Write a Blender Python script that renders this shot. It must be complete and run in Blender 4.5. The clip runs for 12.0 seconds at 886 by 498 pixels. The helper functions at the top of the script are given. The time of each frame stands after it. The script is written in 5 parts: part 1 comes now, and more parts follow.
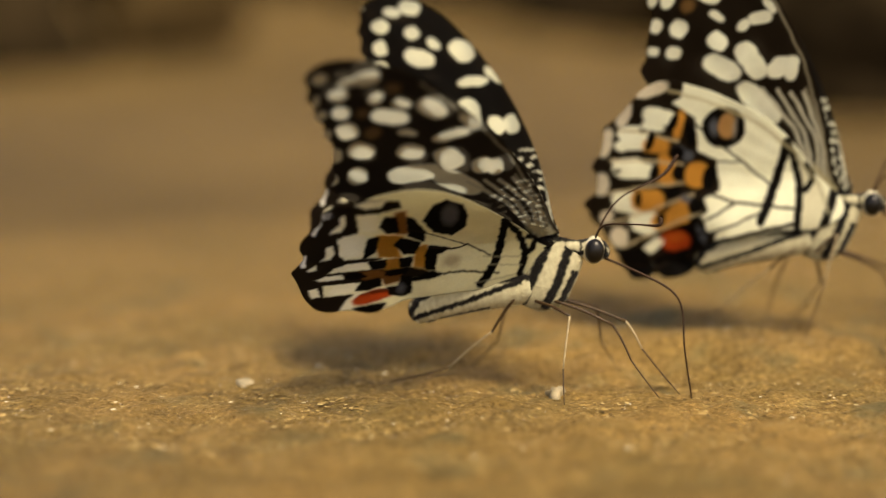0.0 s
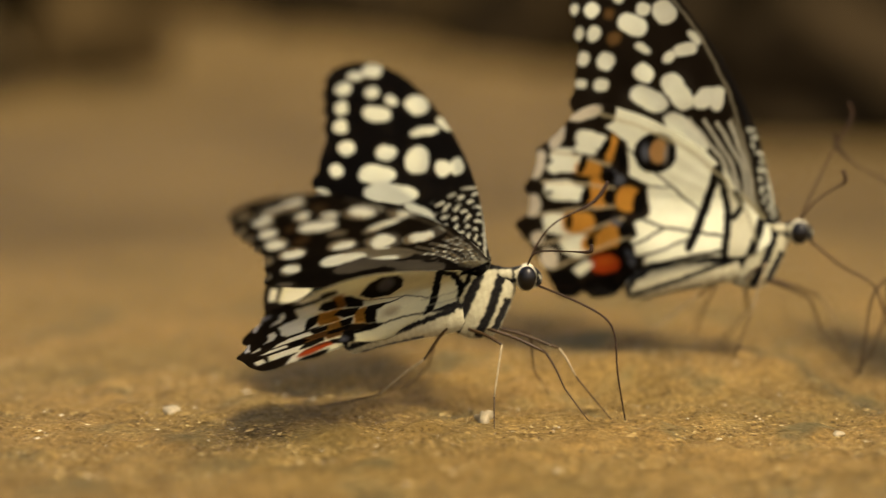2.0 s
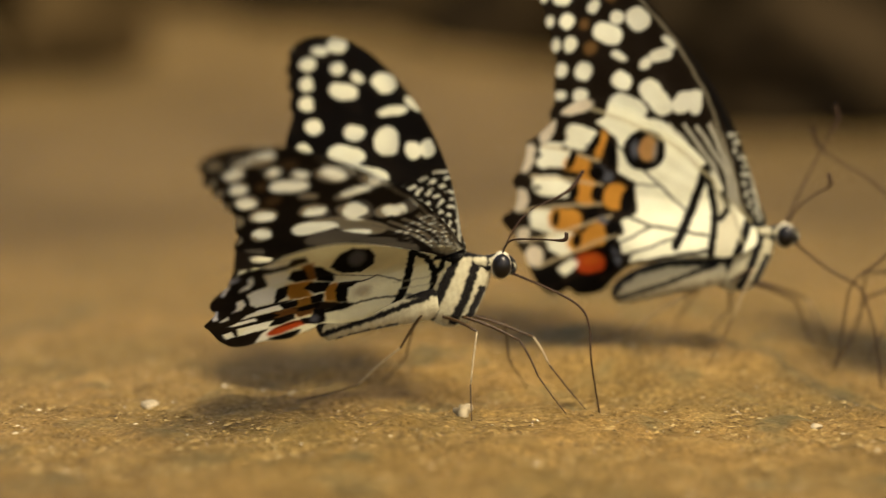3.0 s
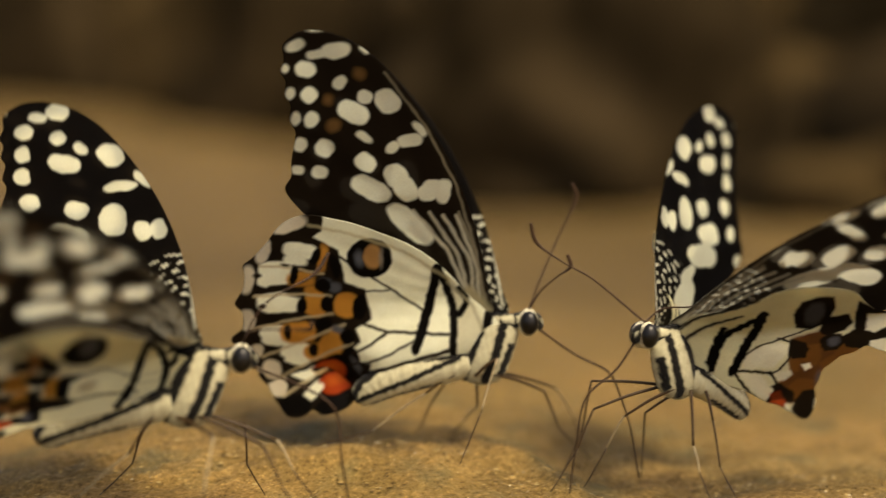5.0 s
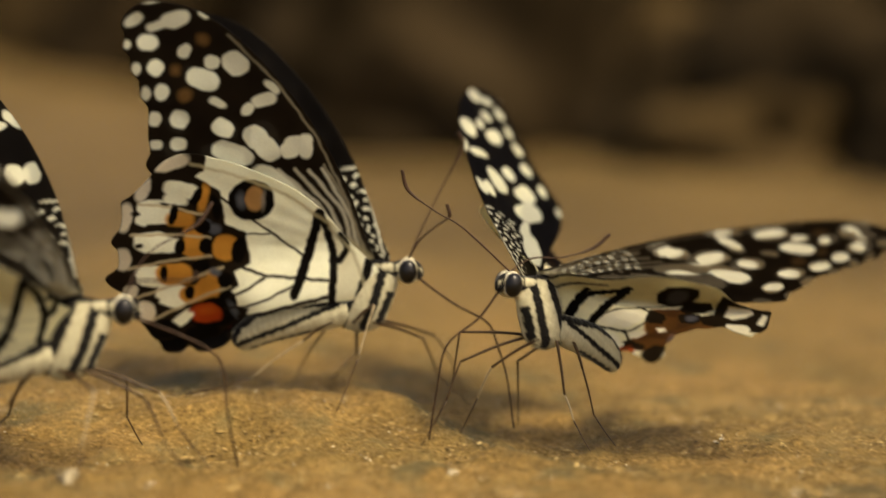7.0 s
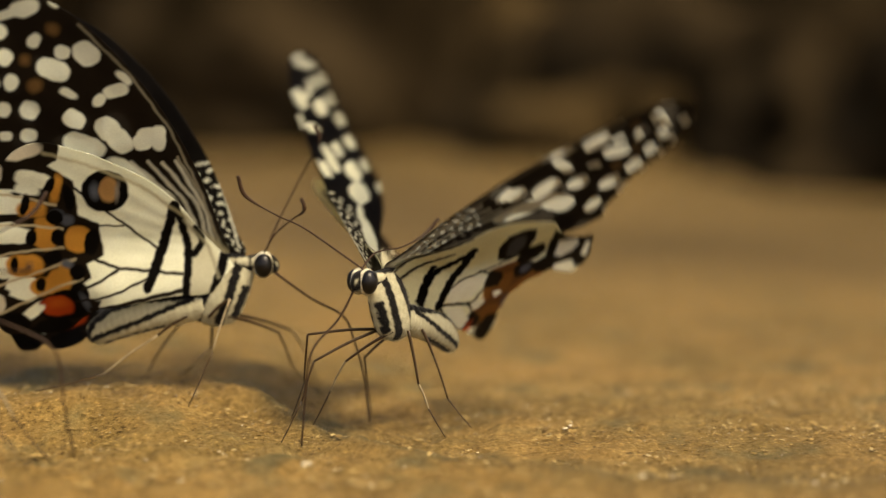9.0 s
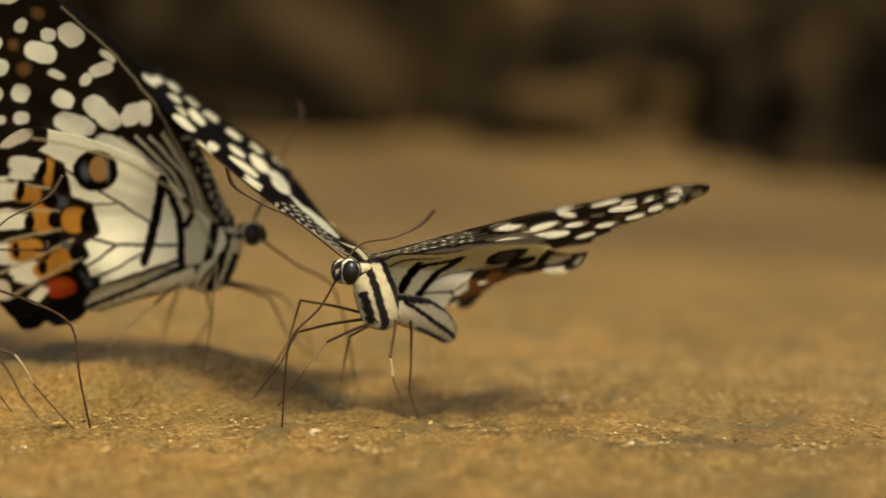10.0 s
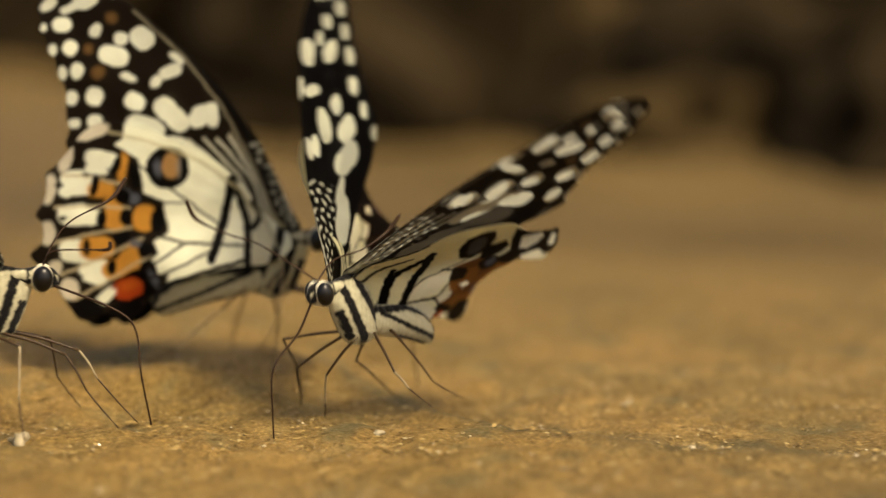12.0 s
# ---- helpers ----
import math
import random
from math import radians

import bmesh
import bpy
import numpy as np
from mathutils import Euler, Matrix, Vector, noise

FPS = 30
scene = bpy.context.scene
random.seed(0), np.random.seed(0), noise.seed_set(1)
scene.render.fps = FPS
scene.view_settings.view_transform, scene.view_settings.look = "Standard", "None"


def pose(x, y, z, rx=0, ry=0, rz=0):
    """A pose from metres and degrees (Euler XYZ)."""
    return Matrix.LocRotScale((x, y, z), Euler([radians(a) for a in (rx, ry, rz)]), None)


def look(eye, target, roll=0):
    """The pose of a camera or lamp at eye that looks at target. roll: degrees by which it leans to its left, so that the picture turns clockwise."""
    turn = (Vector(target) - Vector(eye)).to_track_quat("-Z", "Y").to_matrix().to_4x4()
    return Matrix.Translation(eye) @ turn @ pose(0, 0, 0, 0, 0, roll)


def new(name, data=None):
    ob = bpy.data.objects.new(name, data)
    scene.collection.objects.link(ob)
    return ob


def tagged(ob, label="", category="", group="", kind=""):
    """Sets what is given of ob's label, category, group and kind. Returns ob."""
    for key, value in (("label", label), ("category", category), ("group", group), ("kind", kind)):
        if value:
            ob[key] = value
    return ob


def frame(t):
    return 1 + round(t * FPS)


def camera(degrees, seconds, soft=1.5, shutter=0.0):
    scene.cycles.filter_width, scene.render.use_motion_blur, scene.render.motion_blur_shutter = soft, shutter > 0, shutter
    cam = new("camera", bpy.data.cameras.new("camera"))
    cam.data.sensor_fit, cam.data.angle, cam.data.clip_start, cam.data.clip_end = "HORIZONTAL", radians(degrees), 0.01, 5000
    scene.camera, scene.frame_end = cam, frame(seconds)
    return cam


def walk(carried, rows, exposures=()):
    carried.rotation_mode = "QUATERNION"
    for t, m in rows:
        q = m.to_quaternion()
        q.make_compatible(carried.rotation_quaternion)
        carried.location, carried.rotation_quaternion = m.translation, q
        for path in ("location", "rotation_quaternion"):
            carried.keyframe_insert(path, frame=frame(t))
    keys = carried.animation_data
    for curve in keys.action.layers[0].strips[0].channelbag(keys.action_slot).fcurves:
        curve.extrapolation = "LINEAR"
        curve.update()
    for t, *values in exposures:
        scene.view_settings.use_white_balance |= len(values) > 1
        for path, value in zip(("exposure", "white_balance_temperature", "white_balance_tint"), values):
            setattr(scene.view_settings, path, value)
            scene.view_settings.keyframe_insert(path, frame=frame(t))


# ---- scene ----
MM = 0.001

# camera: hand-panned macro lens, fixed focus, slight forward and backward sway
cam = camera(32.0, 12.0, soft=1.2, shutter=0.5)
cam.data.dof.use_dof = True
cam.data.dof.focus_distance = 0.1990
cam.data.dof.aperture_fstop = 7.2
walk(cam, [
    (0, pose(0.0000, -0.2020, 0.0450, 82.742, 0.004, 10.965)),
    (0.5, pose(0.0000, -0.2020, 0.0450, 82.956, 0.016, 10.427)),
    (1, pose(0.0000, -0.2020, 0.0450, 83.168, 0.026, 9.880)),
    (1.5, pose(0.0000, -0.2020, 0.0450, 83.357, 0.023, 9.213)),
    (2, pose(0.0000, -0.2020, 0.0450, 83.650, 0.007, 8.280)),
    (2.5, pose(0.0000, -0.2020, 0.0450, 83.559, 0.006, 7.821)),
    (3, pose(0.0000, -0.2020, 0.0450, 83.417, -0.005, 7.484)),
    (3.5, pose(0.0000, -0.2020, 0.0450, 84.149, -0.011, 5.547)),
    (3.7, pose(0.0000, -0.2020, 0.0450, 85.183, -0.013, 4.235)),
    (5.3, pose(0.0000, -0.1840, 0.0450, 86.401, -0.000, -2.683)),
    (5.5, pose(0.0000, -0.1840, 0.0450, 86.471, 0.001, -2.984)),
    (6, pose(0.0000, -0.1840, 0.0450, 86.500, 0.000, -4.020)),
    (6.5, pose(0.0000, -0.1850, 0.0450, 86.551, 0.003, -5.039)),
    (7, pose(0.0000, -0.1852, 0.0450, 84.332, 0.010, -6.583)),
    (7.5, pose(0.0000, -0.1856, 0.0450, 83.720, 0.000, -9.097)),
    (7.7, pose(0.0000, -0.1858, 0.0450, 84.358, 0.003, -10.501)),
    (9.3, pose(0.0000, -0.1870, 0.0450, 83.937, -0.004, -12.067)),
    (9.5, pose(0.0000, -0.1880, 0.0450, 83.840, -0.003, -12.014)),
    (10, pose(0.0000, -0.1970, 0.0450, 83.612, 0.003, -11.393)),
    (10.5, pose(0.0000, -0.1990, 0.0450, 83.433, 0.001, -11.491)),
    (11, pose(0.0000, -0.1993, 0.0450, 83.688, 0.002, -10.542)),
    (11.5, pose(0.0000, -0.1997, 0.0450, 83.568, 0.016, -10.027)),
    (12, pose(0.0000, -0.2000, 0.0450, 83.881, 0.014, -8.837)),
], exposures=[(0, 0.94, 8150, 10), (12, 0.94, 8150, 10)])

# ---- light: bright shade, high soft sun ----
world = bpy.data.worlds.new("sky")
scene.world = world
world.use_nodes = True
wn = world.node_tree
sky = wn.nodes.new("ShaderNodeTexSky")
sky.sky_type = "NISHITA"
sky.sun_disc = False
sky.dust_density = 4.0
sky.air_density = 0.8
sky.sun_elevation = radians(56.2)
sky.sun_rotation = radians(141)
wn.links.new(sky.outputs[0], wn.nodes["Background"].inputs[0])
wn.nodes["Background"].inputs[1].default_value = 0.128
sun_data = bpy.data.lights.new("sun", "SUN")
sun_data.energy = 2.1
sun_data.angle = radians(16)
sun_data.color = (1.0, 0.95, 0.79)
sun = new("sun", sun_data)
sun.matrix_world = look((0.42, -0.52, 1.0), (0, 0, 0))


# ---- materials ----
def material(name, rough=0.6, metal=0.0, spec=0.5):
    m = bpy.data.materials.new(name)
    m.use_nodes = True
    b = m.node_tree.nodes["Principled BSDF"]
    b.inputs["Roughness"].default_value = rough
    b.inputs["Metallic"].default_value = metal
    b.inputs["Specular IOR Level"].default_value = spec
    return m, m.node_tree, b


def noise_node(nt, scale, detail=4.0, rough=0.55):
    tc = nt.nodes.get("coords") or nt.nodes.new("ShaderNodeTexCoord")
    tc.name = "coords"
    n = nt.nodes.new("ShaderNodeTexNoise")
    n.inputs["Scale"].default_value = scale
    n.inputs["Detail"].default_value = detail
    n.inputs["Roughness"].default_value = rough
    nt.links.new(tc.outputs["Object"], n.inputs["Vector"])
    return n


def ramp_node(nt, src, stops):
    r = nt.nodes.new("ShaderNodeValToRGB")
    while len(r.color_ramp.elements) < len(stops):
        r.color_ramp.elements.new(0.5)
    for e, (pos, col) in zip(r.color_ramp.elements, stops):
        e.position, e.color = pos, (*col, 1)
    nt.links.new(src, r.inputs[0])
    return r


def mix_node(nt, kind, fac, a, b):
    m = nt.nodes.new("ShaderNodeMix")
    m.data_type, m.blend_type = "RGBA", kind
    for sock, v in ((m.inputs["Factor"], fac), (m.inputs["A"], a), (m.inputs["B"], b)):
        if hasattr(v, "links"):
            nt.links.new(v, sock)
        else:
            sock.default_value = v if isinstance(v, float) else (*v, 1)
    return m.outputs["Result"]


def bump_node(nt, b, height, strength, dist):
    n = nt.nodes.new("ShaderNodeBump")
    n.inputs["Strength"].default_value = strength
    n.inputs["Distance"].default_value = dist
    nt.links.new(height, n.inputs["Height"])
    nt.links.new(n.outputs[0], b.inputs["Normal"])


def painted(name, rough, spec, grain, bump, sheen=0.0, thin=0.0):
    """Colour from the pattern laid on the mesh, broken up by fine scales or hair."""
    m, nt, b = material(name, rough, 0.0, spec)
    at = nt.nodes.new("ShaderNodeAttribute")
    at.attribute_name = "pattern"
    fine = noise_node(nt, grain, 3.0)
    wide = noise_node(nt, grain / 14, 3.0)
    g = ramp_node(nt, fine.outputs[0], [(0.25, (0.90, 0.90, 0.90)), (0.75, (1.05, 1.05, 1.05))])
    w = ramp_node(nt, wide.outputs[0], [(0.3, (0.92, 0.91, 0.88)), (0.7, (1.03, 1.03, 1.03))])
    c = mix_node(nt, "MULTIPLY", 1.0, at.outputs["Color"], g.outputs[0])
    c = mix_node(nt, "MULTIPLY", 1.0, c, w.outputs[0])
    nt.links.new(c, b.inputs["Base Color"])
    bump_node(nt, b, fine.outputs[0], bump, 0.00006)
    b.inputs["Sheen Weight"].default_value = sheen
    b.inputs["Sheen Roughness"].default_value = 0.4
    if thin:
        tr = nt.nodes.new("ShaderNodeBsdfTranslucent")
        mx = nt.nodes.new("ShaderNodeMixShader")
        mx.inputs[0].default_value = thin
        # light passes both faces of a wing, so each takes the root of the colour
        root = nt.nodes.new("ShaderNodeGamma")
        root.inputs["Gamma"].default_value = 0.5
        nt.links.new(c, root.inputs["Color"])
        nt.links.new(root.outputs[0], tr.inputs[0])
        nt.links.new(b.outputs[0], mx.inputs[1])
        nt.links.new(tr.outputs[0], mx.inputs[2])
        nt.links.new(mx.outputs[0], nt.nodes["Material Output"].inputs[0])
    return m


WING = painted("wing_scales", 0.5, 0.05, 5200, 0.4, 0.0, 0.45)
# worn wings have lost scales and let more light through
WORN_WING = painted("worn_wing_scales", 0.5, 0.05, 5200, 0.4, 0.0, 0.70)
FUR = painted("body_fur", 0.85, 0.15, 3800, 0.9, 0.25)


def simple(name, col, rough, spec, scale, var=0.35, bump=0.3, coat=0.0):
    m, nt, b = material(name, rough, 0.0, spec)
    n = noise_node(nt, scale)
    r = ramp_node(nt, n.outputs[0], [(0.25, [v * (1 - var) for v in col]), (0.75, [v * (1 + var) for v in col])])
    nt.links.new(r.outputs[0], b.inputs["Base Color"])
    bump_node(nt, b, n.outputs[0], bump, 0.0001)
    b.inputs["Coat Weight"].default_value = coat
    return m


EYE = simple("eye_gloss", (0.005, 0.004, 0.0035), 0.30, 0.3, 900, 0.4, 0.1, 0.0)
CUTICLE = simple("dark_cuticle", (0.034, 0.017, 0.008), 0.5, 0.18, 2500)
LEG_PALE = simple("pale_leg_cuticle", (0.27, 0.21, 0.12), 0.45, 0.4, 1800)
LEG_DARK = simple("brown_leg_cuticle", (0.045, 0.025, 0.010), 0.42, 0.28, 1800)


def ground_material():
    """Ochre sandstone with grit; shade painted in farther off and behind the worn edge."""
    m, nt, b = material("ochre_rock_sand", 0.72, 0.0, 0.14)
    big = noise_node(nt, 30, 5.0)
    mid = noise_node(nt, 170, 6.0, 0.65)
    fine = noise_node(nt, 1300, 6.0, 0.75)
    c1 = ramp_node(nt, mid.outputs[0], [(0.25, (0.148, 0.098, 0.035)), (0.47, (0.260, 0.164, 0.054)), (0.75, (0.368, 0.247, 0.092))])
    c2 = ramp_node(nt, fine.outputs[0], [(0.34, (0.30, 0.27, 0.21)), (0.48, (0.92, 0.92, 0.90)), (0.56, (1.05, 1.05, 1.05)), (0.68, (2.1, 2.0, 1.8))])
    c3 = ramp_node(nt, big.outputs[0], [(0.3, (0.66, 0.70, 0.645)), (0.6, (1.03, 0.985, 0.905))])
    c = mix_node(nt, "MULTIPLY", 1.0, c1.outputs[0], c2.outputs[0])
    c = mix_node(nt, "MULTIPLY", 1.0, c, c3.outputs[0])
    damp_shade = noise_node(nt, 80, 4.0)
    dm = ramp_node(nt, damp_shade.outputs[0], [(0.55, (0, 0, 0)), (0.68, (0.75, 0.75, 0.75))])
    c = mix_node(nt, "MIX", dm.outputs[0], c, (0.105, 0.093, 0.042))
    # shadow along the worn edge, mixed into the colour from the mesh
    edge_shade = nt.nodes.new("ShaderNodeAttribute")
    edge_shade.attribute_name = "pattern"
    c = mix_node(nt, "MIX", edge_shade.outputs["Fac"], c, (0.062, 0.054, 0.026))
    # shade of the farther ground painted in: darker brown with distance
    ln = nt.nodes.new("ShaderNodeVectorMath")
    ln.operation = "LENGTH"
    nt.links.new(nt.nodes["coords"].outputs["Object"], ln.inputs[0])
    add = nt.nodes.new("ShaderNodeMath")
    add.operation = "MULTIPLY_ADD"
    soft = noise_node(nt, 2.2, 3.0)
    nt.links.new(soft.outputs[0], add.inputs[0])
    add.inputs[1].default_value = 0.3
    nt.links.new(ln.outputs["Value"], add.inputs[2])
    far = nt.nodes.new("ShaderNodeMapRange")
    far.inputs["From Min"].default_value, far.inputs["From Max"].default_value = 0.14, 0.46
    nt.links.new(add.outputs[0], far.inputs[0])
    far_shade = ramp_node(nt, noise_node(nt, 7, 4.0).outputs[0], [(0.35, (0.074, 0.048, 0.0165)), (0.65, (0.150, 0.096, 0.032))])
    c = mix_node(nt, "MIX", far.outputs[0], c, far_shade.outputs[0])
    nt.links.new(c, b.inputs["Base Color"])
    rr = ramp_node(nt, fine.outputs[0], [(0.35, (0.85, 0.85, 0.85)), (0.70, (0.30, 0.30, 0.30))])
    nt.links.new(rr.outputs[0], b.inputs["Roughness"])
    bump_node(nt, b, fine.outputs[0], 1.0, 0.00065)
    return m


GROUND = ground_material()


def grain_material():
    """Every grain its own tone, from dark brown to pale quartz."""
    m, nt, b = material("sand_grain", 0.85, 0.0, 0.15)
    geo = nt.nodes.new("ShaderNodeNewGeometry")
    r = ramp_node(nt, geo.outputs["Random Per Island"], [(0.0, (0.07, 0.045, 0.02)), (0.3, (0.24, 0.155, 0.055)), (0.75, (0.35, 0.24, 0.09)), (0.97, (0.42, 0.32, 0.15)), (1.0, (0.62, 0.55, 0.40))])
    nt.links.new(r.outputs[0], b.inputs["Base Color"])
    return m


GRAIN = grain_material()
GRAIN_WET = simple("wet_grain", (0.34, 0.28, 0.20), 0.08, 0.6, 900, 0.4)
# deep shade on the boulders is put into this darkest rock colour
ROCK_SHADED = simple("shaded_rock", (0.024, 0.0165, 0.0084), 0.95, 0.0, 16, 0.95, 0.8)
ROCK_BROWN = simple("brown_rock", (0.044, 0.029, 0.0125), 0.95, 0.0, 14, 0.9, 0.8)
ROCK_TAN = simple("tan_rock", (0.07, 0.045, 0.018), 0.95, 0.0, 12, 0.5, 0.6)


# ---- mesh helpers ----
def mesh_object(name, verts, faces, mat, parent=None, cols=None, smooth=True):
    me = bpy.data.meshes.new(name)
    me.from_pydata([tuple(v) for v in verts], [], [tuple(f) for f in faces])
    me.materials.append(mat)
    if cols is not None:
        at = me.color_attributes.new("pattern", "FLOAT_COLOR", "POINT")
        rgba = np.ones((len(verts), 4), np.float32)
        rgba[:, :3] = cols
        at.data.foreach_set("color", rgba.ravel())
    if smooth:
        me.polygons.foreach_set("use_smooth", [True] * len(me.polygons))
    ob = new(name, me)
    ob.parent = parent
    return ob


def catmull(pts, n, closed=False):
    """A smooth curve of n points through the given ones."""
    p = np.asarray(pts, float)
    k = len(p)
    if closed:
        q = np.concatenate([p[-1:], p, p[:2]])
        seg = k
    else:
        q = np.concatenate([2 * p[:1] - p[1:2], p, 2 * p[-1:] - p[-2:-1]])
        seg = k - 1
    u = np.linspace(0, seg, n, endpoint=not closed)
    i = np.minimum(u.astype(int), seg - 1)
    f = (u - i)[:, None]
    a, b, c, d = q[i], q[i + 1], q[i + 2], q[i + 3]
    return 0.5 * (2 * b + (c - a) * f + (2 * a - 5 * b + 4 * c - d) * f**2 + (3 * b - a - 3 * c + d) * f**3)


def tube(path, radii, sides=8, flat=1.0):
    """Verts and faces of a closed tube along a path."""
    path = np.asarray(path, float)
    n = len(path)
    radii = np.interp(np.linspace(0, 1, n), np.linspace(0, 1, len(radii)), radii)
    tan = np.gradient(path, axis=0)
    tan /= np.linalg.norm(tan, axis=1)[:, None] + 1e-12
    side = np.cross(tan, (0, 1, 0.03))
    side /= np.linalg.norm(side, axis=1)[:, None] + 1e-12
    other = np.cross(tan, side)
    a = np.linspace(0, 2 * np.pi, sides, endpoint=False)
    v = path[:, None] + radii[:, None, None] * (np.cos(a)[None, :, None] * side[:, None] + flat * np.sin(a)[None, :, None] * other[:, None])
    v = v.reshape(-1, 3)
    f = [(i * sides + j, i * sides + (j + 1) % sides, (i + 1) * sides + (j + 1) % sides, (i + 1) * sides + j) for i in range(n - 1) for j in range(sides)]
    f.append(tuple(range(sides))[::-1])
    f.append(tuple(range((n - 1) * sides, n * sides)))
    return v, f


# ---- pattern painting: soft-edged marks laid on mesh points in the side plane, mm ----
BLACK = (0.0035, 0.0026, 0.002)
BROWN = (0.012, 0.0078, 0.0044)
CREAM = (0.85, 0.86, 0.675)
PALE = (0.87, 0.88, 0.70)
BUFF = (0.52, 0.46, 0.27)
WORN_CREAM = (0.80, 0.76, 0.50)
WORN_PALE = (0.84, 0.80, 0.60)
ORANGE = (0.64, 0.29, 0.05)
RED = (0.42, 0.055, 0.012)
TAN = (0.46, 0.25, 0.09)
SLATE = (0.10, 0.11, 0.13)


def wobble(X, Z, k, amp):
    return X + amp * np.sin(Z * k + 1.7) + 0.6 * amp * np.sin(Z * 2.3 * k + X * 1.1 * k), Z + amp * np.sin(X * k * 1.1) + 0.6 * amp * np.sin(X * 2.1 * k - Z * k)


def ragged(X, Z, amp):
    """Edges of hair and scales: small uneven teeth."""
    rng = np.random.RandomState(9)
    U, V = X.copy(), Z.copy()
    for k in range(6):
        f = 4.0 * 1.6**k
        p = rng.rand(4) * 6.3
        U = U + amp / (1 + 0.5 * k) * np.sin(Z * f + p[0] + 1.2 * np.sin(X * f * 0.6 + p[1]))
        V = V + amp / (1 + 0.5 * k) * np.sin(X * f + p[2] + 1.2 * np.sin(Z * f * 0.6 + p[3]))
    return U, V


def lay(col, mask, colour):
    col += mask[:, None] * (np.asarray(colour) - col)


def spots(col, X, Z, rows, colour, soft=0.20, power=2.2):
    for x, z, a, b, rot in rows:
        c, s = math.cos(radians(rot)), math.sin(radians(rot))
        u, v = ((X - x) * c + (Z - z) * s) / a, (-(X - x) * s + (Z - z) * c) / b
        q = (np.abs(u) ** power + np.abs(v) ** power) ** (1 / power)
        lay(col, np.clip(0.5 - ((q - 1) * min(a, b) + 0.05) / soft, 0, 1), colour)


def line_distance(X, Z, pts):
    d = np.full(X.shape, 1e9)
    for (x0, z0), (x1, z1) in zip(pts[:-1], pts[1:]):
        dx, dz = x1 - x0, z1 - z0
        t = np.clip(((X - x0) * dx + (Z - z0) * dz) / (dx * dx + dz * dz + 1e-9), 0, 1)
        d = np.minimum(d, np.hypot(X - x0 - t * dx, Z - z0 - t * dz))
    return d


def stroke(col, X, Z, pts, width, colour, soft=0.2):
    lay(col, np.clip(0.5 + (width / 2 - line_distance(X, Z, pts)) / soft, 0, 1), colour)


def inside(X, Z, poly):
    r = np.zeros(X.shape, bool)
    for (x0, z0), (x1, z1) in zip(poly, list(poly[1:]) + [poly[0]]):
        if z0 != z1:
            r ^= ((z0 > Z) != (z1 > Z)) & (X < (x1 - x0) * (Z - z0) / (z1 - z0) + x0)
    return r


def area(col, X, Z, poly, colour, soft=0.25, grow=0.0):
    d = line_distance(X, Z, list(poly) + [poly[0]])
    lay(col, np.clip(0.5 + (np.where(inside(X, Z, poly), d, -d) + grow) / soft, 0, 1), colour)


# ---- wings: mm from the hinge in the plane of the closed wing ----
FORE_EDGE = [(0.0, -0.5), (-0.9, 2.2), (-2.0, 6.4), (-3.6, 11.4), (-5.7, 16.4), (-8.3, 21.3), (-11.3, 25.8), (-14.6, 29.9), (-17.8, 33.0), (-21.3, 35.1), (-24.5, 36.0), (-27.3, 35.9), (-29.1, 34.8), (-30.0, 33.5), (-29.7, 31.8), (-30.0, 30.3), (-29.3, 29.1), (-29.3, 27.4), (-28.5, 26.1), (-28.5, 24.0), (-27.7, 22.5), (-27.8, 20.4), (-28.0, 18.3), (-27.9, 16.4), (-28.3, 14.0), (-23.3, 9.4), (-14.5, 4.9), (-6.4, 0.3), (-1.9, -2.3)]
# under side of the clean butterfly: spots are x, z, half length, half width, turn
MARGIN_SPOTS = [(-28.4, 33.8, 1.26, 0.78, 28), (-29.5, 30.8, 0.58, 0.5, 82), (-28.7, 27.6, 0.9, 0.64, 83), (-27.8, 24.3, 1.0, 0.65, 83), (-27.0, 20.9, 1.08, 0.87, 73), (-27.1, 17.4, 0.88, 0.69, 6), (-26.4, 36.1, 1.14, 0.29, 1)]
SUBMARGINAL = [(-27.0, 30.9, 1.36, 1.08, 5), (-26.3, 27.7, 1.11, 1.06, 61), (-25.8, 24.5, 1.16, 0.94, 78), (-23.9, 20.8, 1.34, 1.22, 62), (-24.3, 17.4, 1.1, 0.93, 9)]
DISC_SPOTS = [(-23.4, 33.8, 1.86, 1.1, 15), (-25.7, 33.0, 1.4, 0.62, 15), (-19.9, 34.4, 0.8, 0.49, 151), (-22.6, 29.7, 1.02, 0.81, 54), (-19.4, 28.2, 1.02, 0.93, 166), (-20.6, 26.0, 2.1, 1.43, 161), (-16.5, 28.0, 1.77, 1.51, 134), (-19.0, 22.9, 1.23, 0.58, 149), (-15.4, 21.9, 1.06, 0.69, 47), (-13.2, 23.1, 1.67, 0.93, 13), (-12.2, 24.8, 1.23, 0.58, 137), (-18.6, 19.5, 1.44, 1.28, 150), (-14.6, 18.1, 1.69, 1.54, 121), (-13.2, 16.4, 1.93, 1.46, 126), (-10.4, 16.1, 1.24, 1.19, 8), (-8.4, 16.6, 1.81, 1.04, 88), (-9.7, 17.2, 1.39, 0.89, 1)]
INNER_SPOTS = [(-17.6, 15.9, 2.77, 1.52, 157), (-12.1, 11.4, 3.93, 1.58, 140)]
